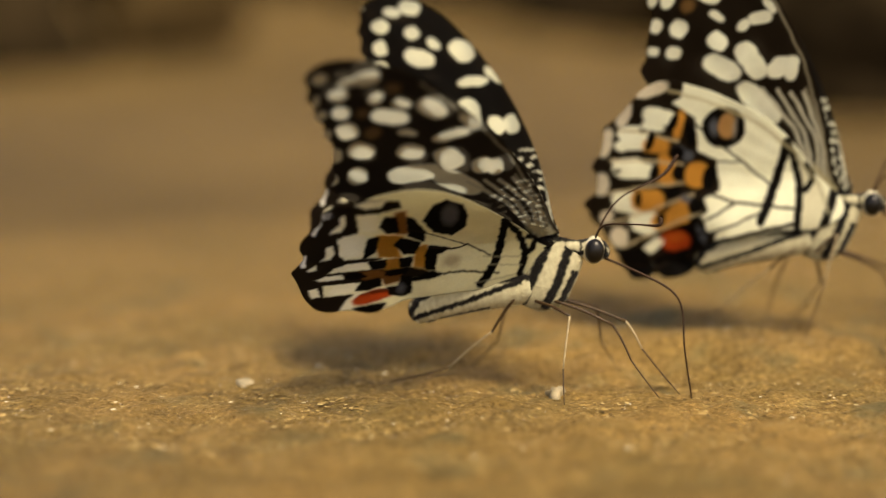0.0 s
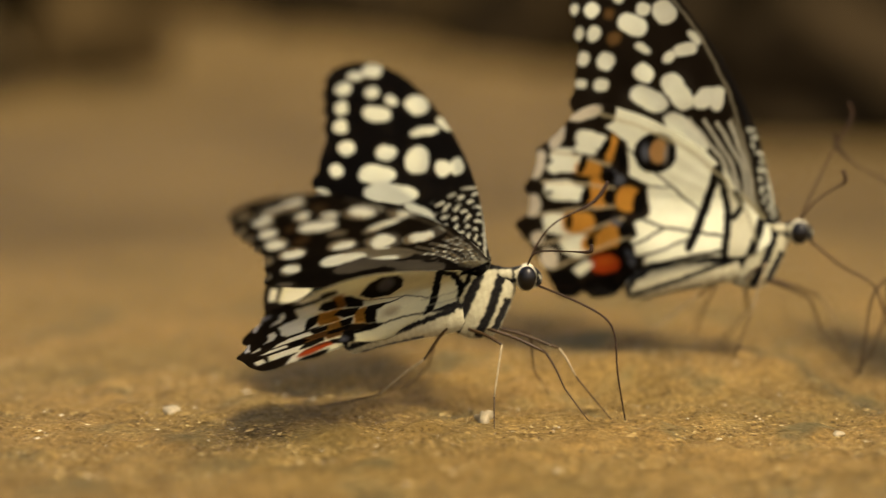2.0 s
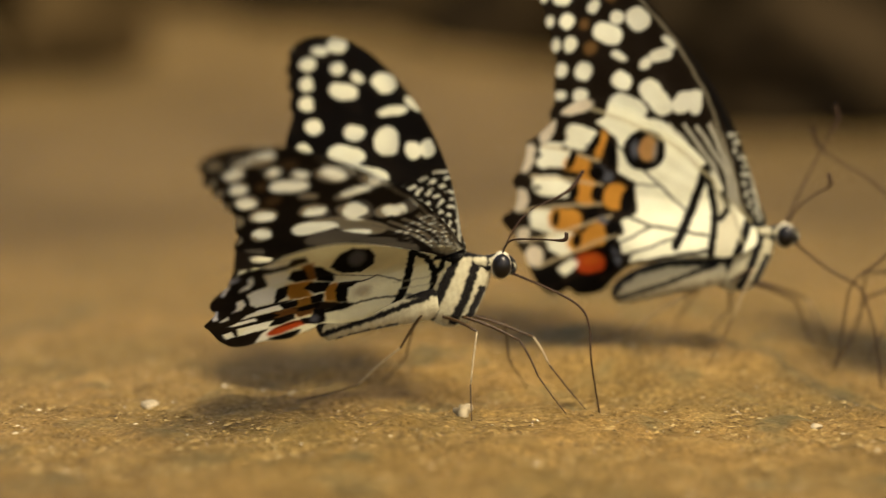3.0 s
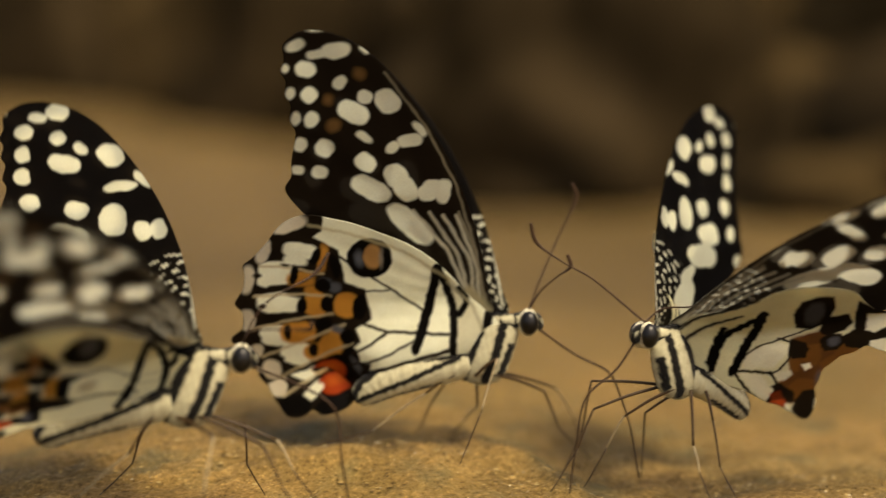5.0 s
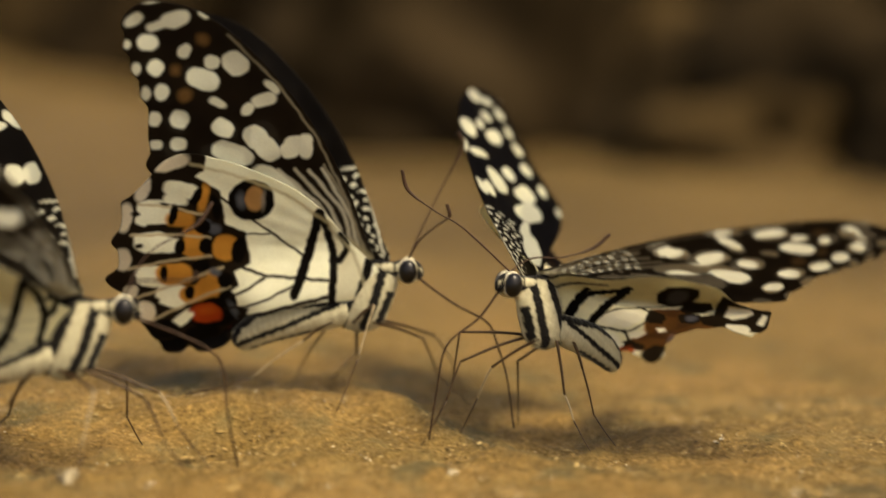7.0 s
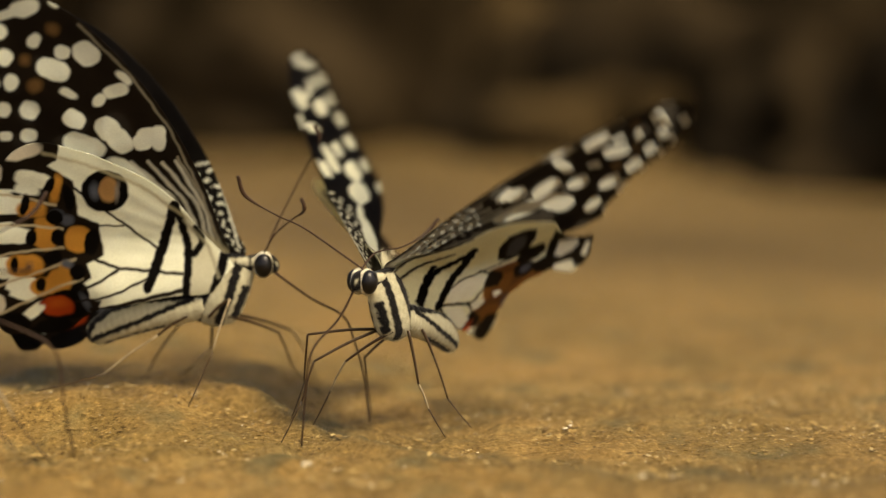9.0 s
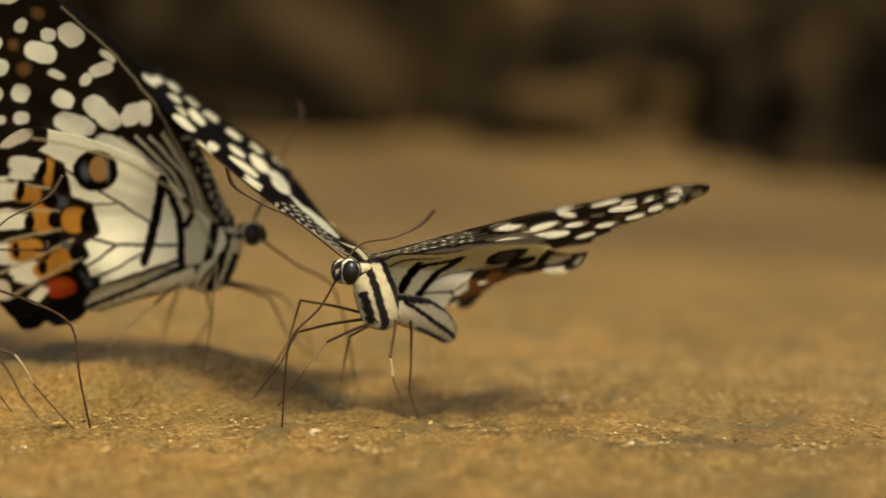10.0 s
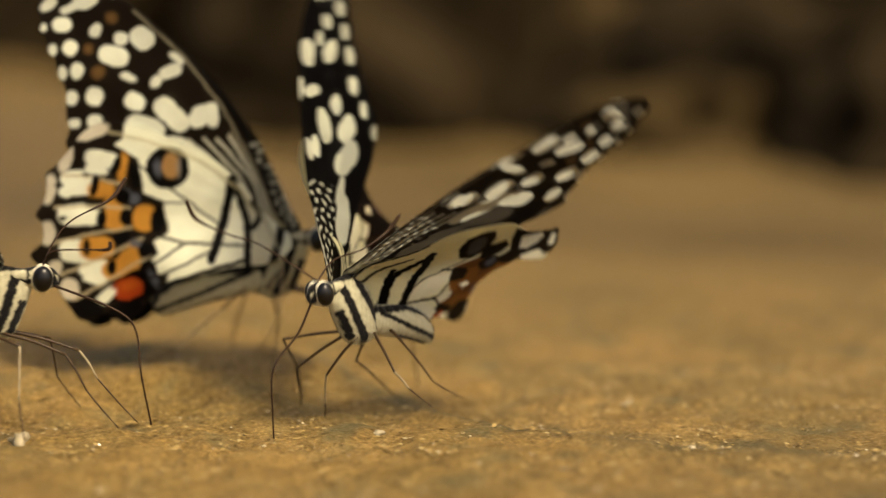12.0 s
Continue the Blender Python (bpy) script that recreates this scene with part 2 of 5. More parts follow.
RUST = [(-23.9, 27.3, 0.73, 0.64, 80), (-23.0, 24.0, 0.95, 0.89, 24), (-20.3, 31.2, 0.84, 0.76, 150)]
# under side of the two worn butterflies
WORN_MARGIN = [(-28.3, 33.2, 0.92, 0.88, 59), (-29.0, 30.0, 0.82, 0.38, 85), (-28.6, 27.7, 0.71, 0.58, 84), (-28.4, 24.1, 1.05, 0.59, 84), (-27.7, 20.3, 1.33, 1.0, 85), (-28.3, 16.1, 1.02, 0.82, 88)]
WORN_SPOTS = [(-23.1, 33.0, 1.59, 1.18, 24), (-25.2, 32.3, 1.35, 0.72, 16), (-26.5, 30.4, 1.19, 0.99, 179), (-26.4, 27.7, 1.09, 1.02, 168), (-25.9, 24.6, 1.47, 1.32, 104), (-24.5, 20.9, 1.69, 1.52, 155), (-25.2, 16.3, 1.62, 1.26, 84), (-22.3, 29.5, 1.1, 0.75, 57), (-19.5, 28.4, 1.13, 0.8, 149), (-20.8, 26.4, 2.32, 1.23, 167), (-16.0, 27.4, 2.12, 1.36, 130), (-18.9, 23.5, 1.25, 0.59, 163), (-13.8, 22.5, 2.39, 0.84, 16), (-11.6, 24.7, 1.83, 0.87, 125), (-18.7, 20.2, 1.71, 1.34, 161), (-14.2, 18.3, 2.22, 1.64, 116), (-10.2, 16.4, 1.59, 1.26, 98), (-8.6, 15.9, 1.66, 1.02, 93)]
WORN_INNER = [(-18.4, 16.0, 3.3, 1.7, 8), (-13.3, 13.6, 4.02, 1.63, 139)]
# upper side
UPPER_SPOTS = [(-23.0, 34.6, 1.58, 1.43, 157), (-25.5, 33.5, 1.31, 0.84, 2), (-26.8, 31.1, 1.35, 1.12, 148), (-26.5, 27.7, 1.33, 1.0, 117), (-26.0, 24.3, 1.39, 1.06, 115), (-24.3, 20.3, 1.44, 1.22, 129), (-25.1, 16.4, 1.23, 1.02, 127), (-22.3, 30.3, 1.14, 1.09, 44), (-19.1, 28.7, 1.24, 0.77, 142), (-20.9, 26.3, 2.28, 1.37, 162), (-15.1, 27.8, 2.06, 1.55, 133), (-13.2, 22.9, 2.24, 0.86, 8), (-10.5, 24.0, 1.85, 0.57, 131), (-18.3, 19.3, 1.65, 1.31, 157), (-13.4, 17.8, 2.53, 1.76, 105), (-9.4, 16.1, 1.54, 1.16, 110), (-7.4, 16.3, 1.61, 1.04, 106)]
UPPER_INNER = [(-18.9, 15.4, 2.87, 1.69, 165), (-16.3, 12.0, 4.16, 1.71, 172), (-11.5, 8.6, 2.81, 0.95, 147), (-26.6, 12.5, 1.27, 0.92, 153)]
UPPER_MARGIN = [(-29.9, 34.5, 0.94, 0.46, 103), (-30.6, 30.9, 0.54, 0.31, 105), (-30.2, 27.4, 0.56, 0.3, 105), (-29.5, 23.9, 0.55, 0.3, 105), (-28.6, 19.8, 0.62, 0.37, 106), (-28.6, 16.4, 0.5, 0.3, 105)]
# streaks and costal veins at the base of the forewing
STREAKS = [[(-11.9, 13.4), (-7.0, 8.1), (-4.2, 2.7)], [(-9.8, 13.3), (-5.4, 7.3), (-3.2, 0.6)], [(-8.0, 13.1), (-3.8, 6.8), (-2.5, -0.2)], [(-6.3, 13.2), (-2.9, 6.0), (-1.7, -0.7)]]
COSTA = [[(-17.2, 31.8), (-11.5, 25.3), (-6.9, 17.7), (-3.6, 9.3), (-1.1, 0.6)], [(-6.1, 13.8), (-3.1, 7.7), (-1.3, 0.6)]]
# hindwing of the clean butterfly
HIND_EDGE = [(0.4, -1.4), (-1.5, 0.6), (-3.5, 2.8), (-5.4, 5.9), (-7.6, 8.6), (-10.6, 11.2), (-14.1, 13.2), (-17.1, 14.7), (-20.0, 15.7), (-22.2, 16.4), (-24.5, 16.3), (-26.7, 15.2), (-28.2, 13.5), (-29.4, 12.2), (-30.8, 10.9), (-32.1, 10.0), (-32.1, 8.7), (-32.6, 6.5), (-33.9, 4.6), (-33.2, 3.1), (-33.5, 0.7), (-35.2, -0.8), (-34.5, -2.2), (-33.3, -3.2), (-33.0, -4.5), (-32.0, -5.9), (-31.4, -7.4), (-30.5, -9.1), (-29.5, -10.6), (-27.5, -10.8), (-26.1, -10.1), (-24.6, -11.0), (-21.5, -10.4), (-19.2, -7.9), (-16.9, -6.2), (-13.1, -5.7), (-7.8, -4.9), (-3.3, -4.9), (0.1, -3.4)]
HIND_DARK = [(-28.2, 17.0), (-20.7, 16.8), (-21.4, 13.9), (-22.5, 13.2), (-19.5, 11.1), (-19.1, 6.2), (-16.7, 5.0), (-16.2, 0.6), (-18.4, -0.5), (-18.0, -2.2), (-21.6, -5.2), (-16.9, -5.0), (-18.3, -10.4), (-31.3, -12.4), (-36.8, -2.9), (-34.3, 10.9)]
HIND_LUNULES = [(-25.4, 15.3, 2.55, 1.07, 14), (-29.2, 11.9, 2.03, 0.95, 68), (-31.8, 7.9, 2.17, 0.96, 75), (-32.7, 1.9, 1.78, 1.12, 80), (-32.1, -3.0, 1.1, 0.98, 74), (-30.5, -6.2, 1.59, 1.38, 90)]
HIND_BLOCKS = [(-24.5, 11.5, 2.28, 1.16, 166), (-25.2, 10.1, 1.62, 0.82, 166), (-28.0, 8.4, 2.3, 1.81, 176), (-29.7, 7.5, 0.98, 0.89, 71), (-28.0, 3.7, 2.84, 1.23, 176), (-28.9, 4.3, 2.24, 1.29, 0), (-29.3, -0.9, 2.11, 1.65, 172), (-26.8, -4.0, 2.2, 1.87, 158), (-25.5, -7.5, 1.96, 0.8, 34)]
HIND_WEDGES = [(-30.5, 8.3, 0.67, 0.41, 2), (-30.4, 3.7, 0.6, 0.41, 2), (-31.7, -1.1, 0.61, 0.42, 4), (-29.2, -4.6, 0.76, 0.5, 2), (-26.6, 9.5, 0.74, 0.32, 170)]
HIND_ORANGE = [(-21.7, 10.0, 2.14, 0.66, 76), (-24.9, 7.2, 1.93, 1.17, 174), (-23.5, 5.2, 1.21, 0.97, 8), (-23.4, 3.2, 1.86, 1.76, 48), (-26.3, -0.8, 2.42, 1.72, 178), (-22.3, -3.4, 2.14, 1.65, 64), (-24.5, -4.0, 1.44, 1.3, 38), (-19.4, 2.8, 1.91, 1.65, 75), (-21.5, -1.5, 1.16, 0.77, 80)]
HIND_DOTS = [(-22.5, 10.4, 1.41, 0.66, 69), (-20.2, 8.9, 2.18, 0.68, 92), (-22.1, 6.0, 1.16, 1.06, 34), (-25.7, 7.9, 1.67, 0.59, 76), (-25.2, 3.2, 1.16, 0.75, 77), (-21.9, 3.1, 1.23, 0.9, 84), (-22.7, 0.3, 1.23, 1.03, 12), (-27.6, -0.6, 1.37, 0.53, 81), (-19.7, -1.6, 1.15, 1.0, 40), (-24.5, -3.7, 1.19, 0.68, 77), (-17.7, 2.3, 2.04, 0.97, 74)]
HIND_TORNUS = [(-21.7, -6.6, 3.62, 2.16, 24), (-23.3, -9.8, 2.62, 1.1, 12), (-28.4, -9.1, 2.29, 1.43, 170), (-19.6, -4.8, 1.96, 1.23, 76)]
HIND_VEINS = [[(-20.6, 11.1), (-16.6, 7.6), (-13.4, 4.7), (-9.2, 0.9)], [(-17.9, 4.7), (-13.6, 4.5)], [(-18.4, 0.6), (-14.6, -0.9), (-10.1, -1.5), (-5.9, -2.2)], [(-19.3, -3.9), (-14.6, -1.2)], [(-20.1, -5.7), (-14.6, -3.9), (-10.1, -2.0)], [(-18.1, -6.5), (-10.8, -4.9), (-5.6, -4.0)]]
HIND_PALE_VEINS = [[(-31.3, 5.3), (-25.7, 5.0), (-21.3, 4.3)], [(-32.0, 0.4), (-26.7, 1.3), (-21.4, 1.6)], [(-31.4, -4.1), (-26.1, -2.3), (-19.9, 0.1)], [(-29.9, -7.7), (-25.6, -5.7), (-19.2, -2.4)], [(-29.9, 9.7), (-26.3, 9.1), (-21.9, 7.7)]]
HIND_BARS = [[(-7.0, 7.1), (-8.0, 3.3), (-9.3, -0.3), (-10.8, -3.5)], [(-6.8, 6.9), (-5.9, 3.6), (-5.4, 0.6), (-5.7, -2.7), (-6.5, -9.1)], [(-4.3, 3.5), (-3.6, 1.7), (-4.5, 0.2), (-5.4, 0.6)], [(-0.7, -0.4), (-2.4, -4.9), (-4.3, -9.9)]]
# hindwing of the worn butterfly with the curled tail
CURLED_EDGE = [(-1.4, -1.2), (-3.3, 0.4), (-6.6, 5.3), (-10.0, 9.6), (-13.5, 13.3), (-16.8, 15.7), (-20.2, 16.6), (-23.6, 16.5), (-26.9, 15.5), (-29.3, 15.7), (-30.7, 14.8), (-31.1, 12.6), (-32.3, 11.3), (-33.5, 9.7), (-33.8, 8.0), (-33.4, 6.2), (-34.4, 4.6), (-35.1, 3.5), (-34.7, 1.6), (-34.3, -0.6), (-33.8, -3.3), (-32.6, -6.1), (-30.8, -7.6), (-28.6, -8.0), (-27.2, -8.7), (-24.8, -9.8), (-22.5, -8.6), (-20.6, -6.4), (-16.6, -3.9), (-10.6, -4.2), (-5.4, -4.3), (-2.4, -3.3)]
CURLED_DARK = [[(-31.1, 17.1), (-26.9, 16.2), (-21.5, 14.7), (-21.3, 13.4), (-24.1, 13.1), (-26.9, 13.6), (-26.6, 9.6), (-29.3, 8.9), (-29.0, 5.0), (-28.4, 3.9), (-23.8, 3.0), (-24.8, 2.8), (-29.8, 2.7), (-30.9, 1.6), (-23.0, 0.3), (-20.8, 0.2), (-19.4, 0.1), (-17.3, -0.7), (-20.1, -1.4), (-23.6, -1.5), (-26.5, -1.5), (-31.5, -0.8), (-31.5, -4.0), (-27.5, -4.6), (-29.3, -7.7), (-33.0, -9.5), (-36.2, -1.7), (-36.4, 9.7), (-32.9, 15.6)]]
CURLED_PALE = [[(-27.2, 15.4), (-25.6, 15.8), (-22.5, 15.5), (-23.5, 13.8), (-25.5, 14.0)], [(-28.8, 13.8), (-27.8, 13.9), (-27.8, 11.5), (-28.5, 10.1), (-30.1, 10.0), (-30.2, 10.4), (-28.9, 12.0)], [(-29.3, 8.4), (-28.5, 9.4), (-25.7, 9.1), (-25.3, 8.2), (-25.7, 4.8), (-25.9, 3.8), (-28.4, 4.1), (-29.3, 5.5), (-28.9, 6.8)], [(-30.7, 7.7), (-29.6, 7.7), (-29.3, 5.8), (-30.0, 4.6), (-31.7, 4.7), (-30.9, 5.6)], [(-33.5, 3.5), (-31.9, 4.5), (-31.7, 3.0), (-33.0, 2.8)], [(-30.2, 2.7), (-28.0, 3.3), (-25.2, 2.9), (-25.0, 1.0), (-29.8, 1.6)], [(-32.6, 0.8), (-30.8, 1.3), (-28.7, 1.0), (-28.2, 0.1), (-28.7, -0.4), (-31.5, -0.1)]]
CURLED_PALE2 = [[(-33.5, -1.2), (-31.9, -1.2), (-31.5, -3.8), (-33.1, -3.8)], [(-31.2, -3.8), (-30.1, -1.2), (-27.2, -1.4), (-26.5, -1.9), (-27.0, -3.6), (-27.5, -4.3), (-30.8, -4.2)], [(-29.7, -7.7), (-28.6, -5.4), (-27.2, -4.2), (-26.1, -4.0), (-27.5, -6.1), (-27.2, -7.7), (-28.6, -8.2)], [(-26.5, 13.4), (-24.1, 13.0), (-23.5, 11.9), (-23.8, 9.7), (-24.1, 8.9), (-26.4, 9.6)]]
# bright glints on the scalloped rim, painted in near-white
CURLED_RIM_GLINTS = [[(-31.1, 14.1), (-30.8, 12.9), (-31.8, 10.4), (-32.2, 10.7)], [(-33.7, 6.7), (-33.1, 6.7), (-33.3, 4.3), (-33.9, 4.3)], [(-30.9, 14.8), (-29.7, 14.9), (-29.9, 13.7), (-30.7, 13.8)]]
CURLED_ORANGE = [[(-24.0, 8.0), (-22.2, 7.5), (-21.1, 6.9), (-21.9, 4.9), (-21.4, 2.7), (-23.8, 3.5), (-24.1, 5.7)], [(-23.0, 2.3), (-21.5, 2.1), (-21.4, 0.5), (-23.1, 0.5)], [(-19.2, 3.9), (-18.0, 4.2), (-18.0, 0.1), (-19.3, 0.5)]]
CURLED_RUST = [[(-21.9, 12.4), (-20.7, 12.4), (-20.4, 7.7), (-21.6, 7.8)], [(-26.6, 0.4), (-24.0, 0.3), (-23.3, -1.0), (-25.8, -1.0)], [(-23.6, -1.6), (-21.4, -1.2), (-21.5, -2.3), (-23.2, -3.3)]]
CURLED_BLACK = [[(-23.7, 10.2), (-23.1, 11.8), (-21.9, 11.5), (-21.6, 8.3), (-22.9, 8.5)], [(-20.4, 11.0), (-19.8, 10.7), (-18.3, 7.5), (-18.4, 5.5), (-20.1, 7.1)], [(-21.9, 5.5), (-21.1, 6.7), (-20.0, 6.0), (-18.8, 5.1), (-19.5, 3.0), (-20.6, 3.1)], [(-25.2, 7.6), (-24.1, 7.8), (-24.5, 4.6), (-25.8, 3.7), (-25.5, 5.8)], [(-25.2, 2.6), (-23.2, 2.3), (-23.3, 0.8), (-24.8, 0.9)], [(-21.2, 2.1), (-19.8, 2.0), (-20.1, 0.5), (-21.2, 0.5)], [(-23.1, -0.8), (-22.8, -0.2), (-20.5, 0.0), (-20.8, -0.6), (-22.6, -1.0)], [(-28.3, 0.1), (-27.6, 0.7), (-26.4, 0.4), (-25.8, -0.5), (-27.6, -0.5)]]
CURLED_BLACK2 = [[(-27.0, -3.6), (-26.2, -1.7), (-24.0, -1.6), (-23.9, -3.3), (-25.7, -3.9)], [(-17.9, 2.3), (-17.4, 3.9), (-15.0, 2.7), (-16.6, 2.0), (-16.8, 1.1), (-17.1, -0.2), (-18.0, -0.0)], [(-22.8, -4.0), (-21.4, -3.4), (-21.1, -1.4), (-20.1, -1.5), (-20.2, -4.2), (-21.3, -5.7), (-22.6, -5.6)], [(-27.5, -8.0), (-23.4, -8.0), (-24.1, -9.7), (-26.3, -9.6)], [(-20.8, -2.1), (-17.3, -0.6), (-16.4, -1.0), (-19.4, -1.8)], [(-18.3, 9.9), (-17.2, 12.6), (-15.6, 13.3), (-13.7, 11.8), (-13.0, 9.6), (-13.2, 7.1), (-14.7, 5.8), (-16.9, 7.1)]]
CURLED_VEINS = [[(-20.5, 8.6), (-17.6, 6.8), (-13.0, 3.1), (-9.6, 0.3)], [(-17.4, 3.5), (-14.4, 2.5), (-12.6, 2.9)], [(-16.6, -0.9), (-13.6, -1.0), (-10.0, -1.9), (-8.8, -2.2)]]
CURLED_SLATE = [(-15.1, 10.1, 2.15, 1.07, 94), (-21.3, -3.9, 0.95, 0.4, 78), (-30.1, 14.3, 0.58, 0.51, 130)]
CURLED_BARS = [[(-7.8, 6.8), (-8.2, 1.8), (-9.4, -1.1), (-11.3, -3.3)], [(-8.0, 6.9), (-5.8, 2.5), (-5.0, -0.7), (-5.9, -3.3), (-6.1, -8.0)], [(-4.5, 1.5), (-3.4, 1.1), (-4.1, -0.4), (-5.2, -0.7)]]
# hindwing of the butterfly with the torn margin
TORN_EDGE = [(-0.4, -1.4), (-1.8, 1.4), (-4.0, 5.6), (-5.9, 9.0), (-7.3, 12.1), (-9.6, 14.4), (-13.0, 15.9), (-16.3, 16.6), (-19.3, 15.4), (-21.5, 14.9), (-24.5, 15.5), (-26.0, 16.3), (-27.2, 15.0), (-29.1, 12.8), (-29.9, 11.1), (-29.7, 10.1), (-29.9, 8.9), (-27.2, 8.4), (-25.1, 8.4), (-24.4, 6.4), (-23.5, 5.4), (-23.2, 3.7), (-23.0, 1.9), (-23.9, -0.2), (-24.6, -2.0), (-26.6, -4.2), (-28.1, -7.5), (-27.3, -8.4), (-25.2, -7.8), (-23.6, -7.5), (-20.1, -6.0), (-16.1, -4.2), (-12.5, -3.7), (-8.6, -4.3), (-4.6, -4.9), (-1.6, -4.0)]
TORN_DARK = [[(-18.5, 15.1), (-20.8, 14.8), (-23.7, 15.7), (-26.2, 16.6), (-30.3, 10.9), (-28.7, 10.2), (-26.0, 7.7), (-24.5, 7.8), (-22.9, 7.3), (-20.9, 8.6), (-21.5, 10.7), (-19.7, 13.0)], [(-16.5, 10.8), (-18.6, 12.5), (-20.1, 11.4), (-19.9, 10.0), (-18.7, 8.1), (-17.3, 8.5)], [(-15.0, 5.3), (-16.9, 5.5), (-18.2, 4.6), (-18.9, 3.0), (-17.5, 2.4), (-16.4, 3.0)], [(-23.8, -4.8), (-23.6, -3.0), (-24.9, -2.1), (-27.6, -5.3), (-28.6, -8.0), (-27.2, -8.4), (-24.9, -7.2)], [(-16.7, -2.6), (-17.9, -1.8), (-22.0, -3.6), (-23.6, -5.6), (-22.9, -6.5), (-24.0, -8.9), (-21.8, -8.1), (-18.3, -4.9)]]
TORN_DARK += [[(-12.2, 9.7), (-11.7, 12.0), (-12.9, 13.7), (-14.4, 14.5), (-15.9, 13.1), (-16.7, 10.5), (-15.9, 8.5), (-14.0, 7.8)], [(-18.6, 6.9), (-18.8, 8.3), (-20.3, 8.9), (-21.8, 7.8), (-21.7, 6.2), (-20.5, 5.4)]]
TORN_PALE = [[(-20.8, 13.8), (-23.7, 15.1), (-25.0, 14.3), (-24.9, 12.7), (-24.3, 11.1), (-22.7, 11.0)], [(-24.8, 9.5), (-26.9, 11.3), (-28.4, 10.6), (-29.2, 8.9), (-25.8, 8.0)], [(-25.7, 15.0), (-26.7, 15.3), (-28.6, 12.5), (-27.3, 12.4)], [(-29.3, 9.7), (-29.6, 10.6), (-30.8, 9.5), (-30.1, 8.9)], [(-19.2, 1.6), (-20.4, 2.5), (-21.4, 1.6), (-20.8, 0.7)], [(-22.4, -6.2), (-23.7, -6.2), (-24.9, -8.0), (-24.0, -8.1)], [(-26.0, -3.9), (-26.2, -3.1), (-28.1, -5.9), (-27.3, -5.7)], [(-10.5, 0.1), (-11.5, 1.7), (-13.6, 4.4), (-15.3, 4.4), (-16.5, 2.6), (-15.8, -0.0), (-11.4, -1.2)], [(-11.0, -1.7), (-14.5, -1.0), (-17.8, -2.7), (-17.7, -4.7), (-13.7, -3.2)]]
TORN_PALE += [[(-15.9, -0.5), (-18.3, 0.4), (-19.4, -0.1), (-18.6, -1.3), (-17.4, -1.4)]]
TORN_ORANGE = [[(-17.3, 5.1), (-18.9, 6.0), (-20.9, 4.0), (-21.4, 2.4), (-19.0, 2.5)], [(-21.7, 7.6), (-25.3, 8.0), (-24.9, 5.9), (-23.9, 3.4), (-23.4, 1.1), (-21.8, 2.9), (-22.4, 5.3)], [(-20.0, -3.0), (-20.6, -0.8), (-23.5, -0.5), (-25.0, -2.1), (-24.3, -4.1), (-23.1, -5.4)], [(-17.2, 2.1), (-18.8, 2.2), (-19.6, 0.6), (-18.4, 0.6)]]
TORN_RED = [[(-17.4, -3.3), (-19.0, -2.9), (-22.9, -6.2), (-23.6, -8.3), (-20.6, -7.0)]]
TORN_VEINS = [[(-10.0, -1.7), (-13.6, -0.9), (-16.3, -0.3), (-17.1, 1.9), (-15.9, 4.1)], [(-10.4, -1.8), (-13.3, -3.3), (-18.6, -5.5)], [(-10.7, 0.3), (-11.5, 1.9), (-13.6, 4.9), (-16.1, 8.9), (-18.5, 12.2)], [(-13.1, 4.9), (-15.4, 4.9)], [(-15.7, -0.5), (-18.0, -2.0)]]
TORN_BARS = [[(-8.5, 7.9), (-9.3, 5.7), (-10.0, 2.5), (-10.2, 0.0), (-10.2, -1.8)], [(-8.6, 7.4), (-7.4, 3.8), (-6.8, 0.9), (-7.3, -2.6)], [(-6.1, 2.7), (-6.2, 0.4), (-6.5, -2.1)]]
TORN_SLATE = [(-14.4, 10.9, 2.24, 1.29, 63), (-20.4, 7.4, 1.0, 0.82, 53), (-23.3, 0.4, 1.58, 0.35, 63)]
TORN_RUST = [[(-15.0, 5.6), (-17.3, 8.5), (-22.8, 7.5), (-26.2, 7.5), (-24.2, 2.9), (-24.2, -0.0), (-25.4, -2.6), (-23.7, -6.2), (-17.8, -1.6), (-18.9, 0.1)]]


def step01(v):
    v = np.clip(v, 0, 1)
    return v * v * (3 - 2 * v)


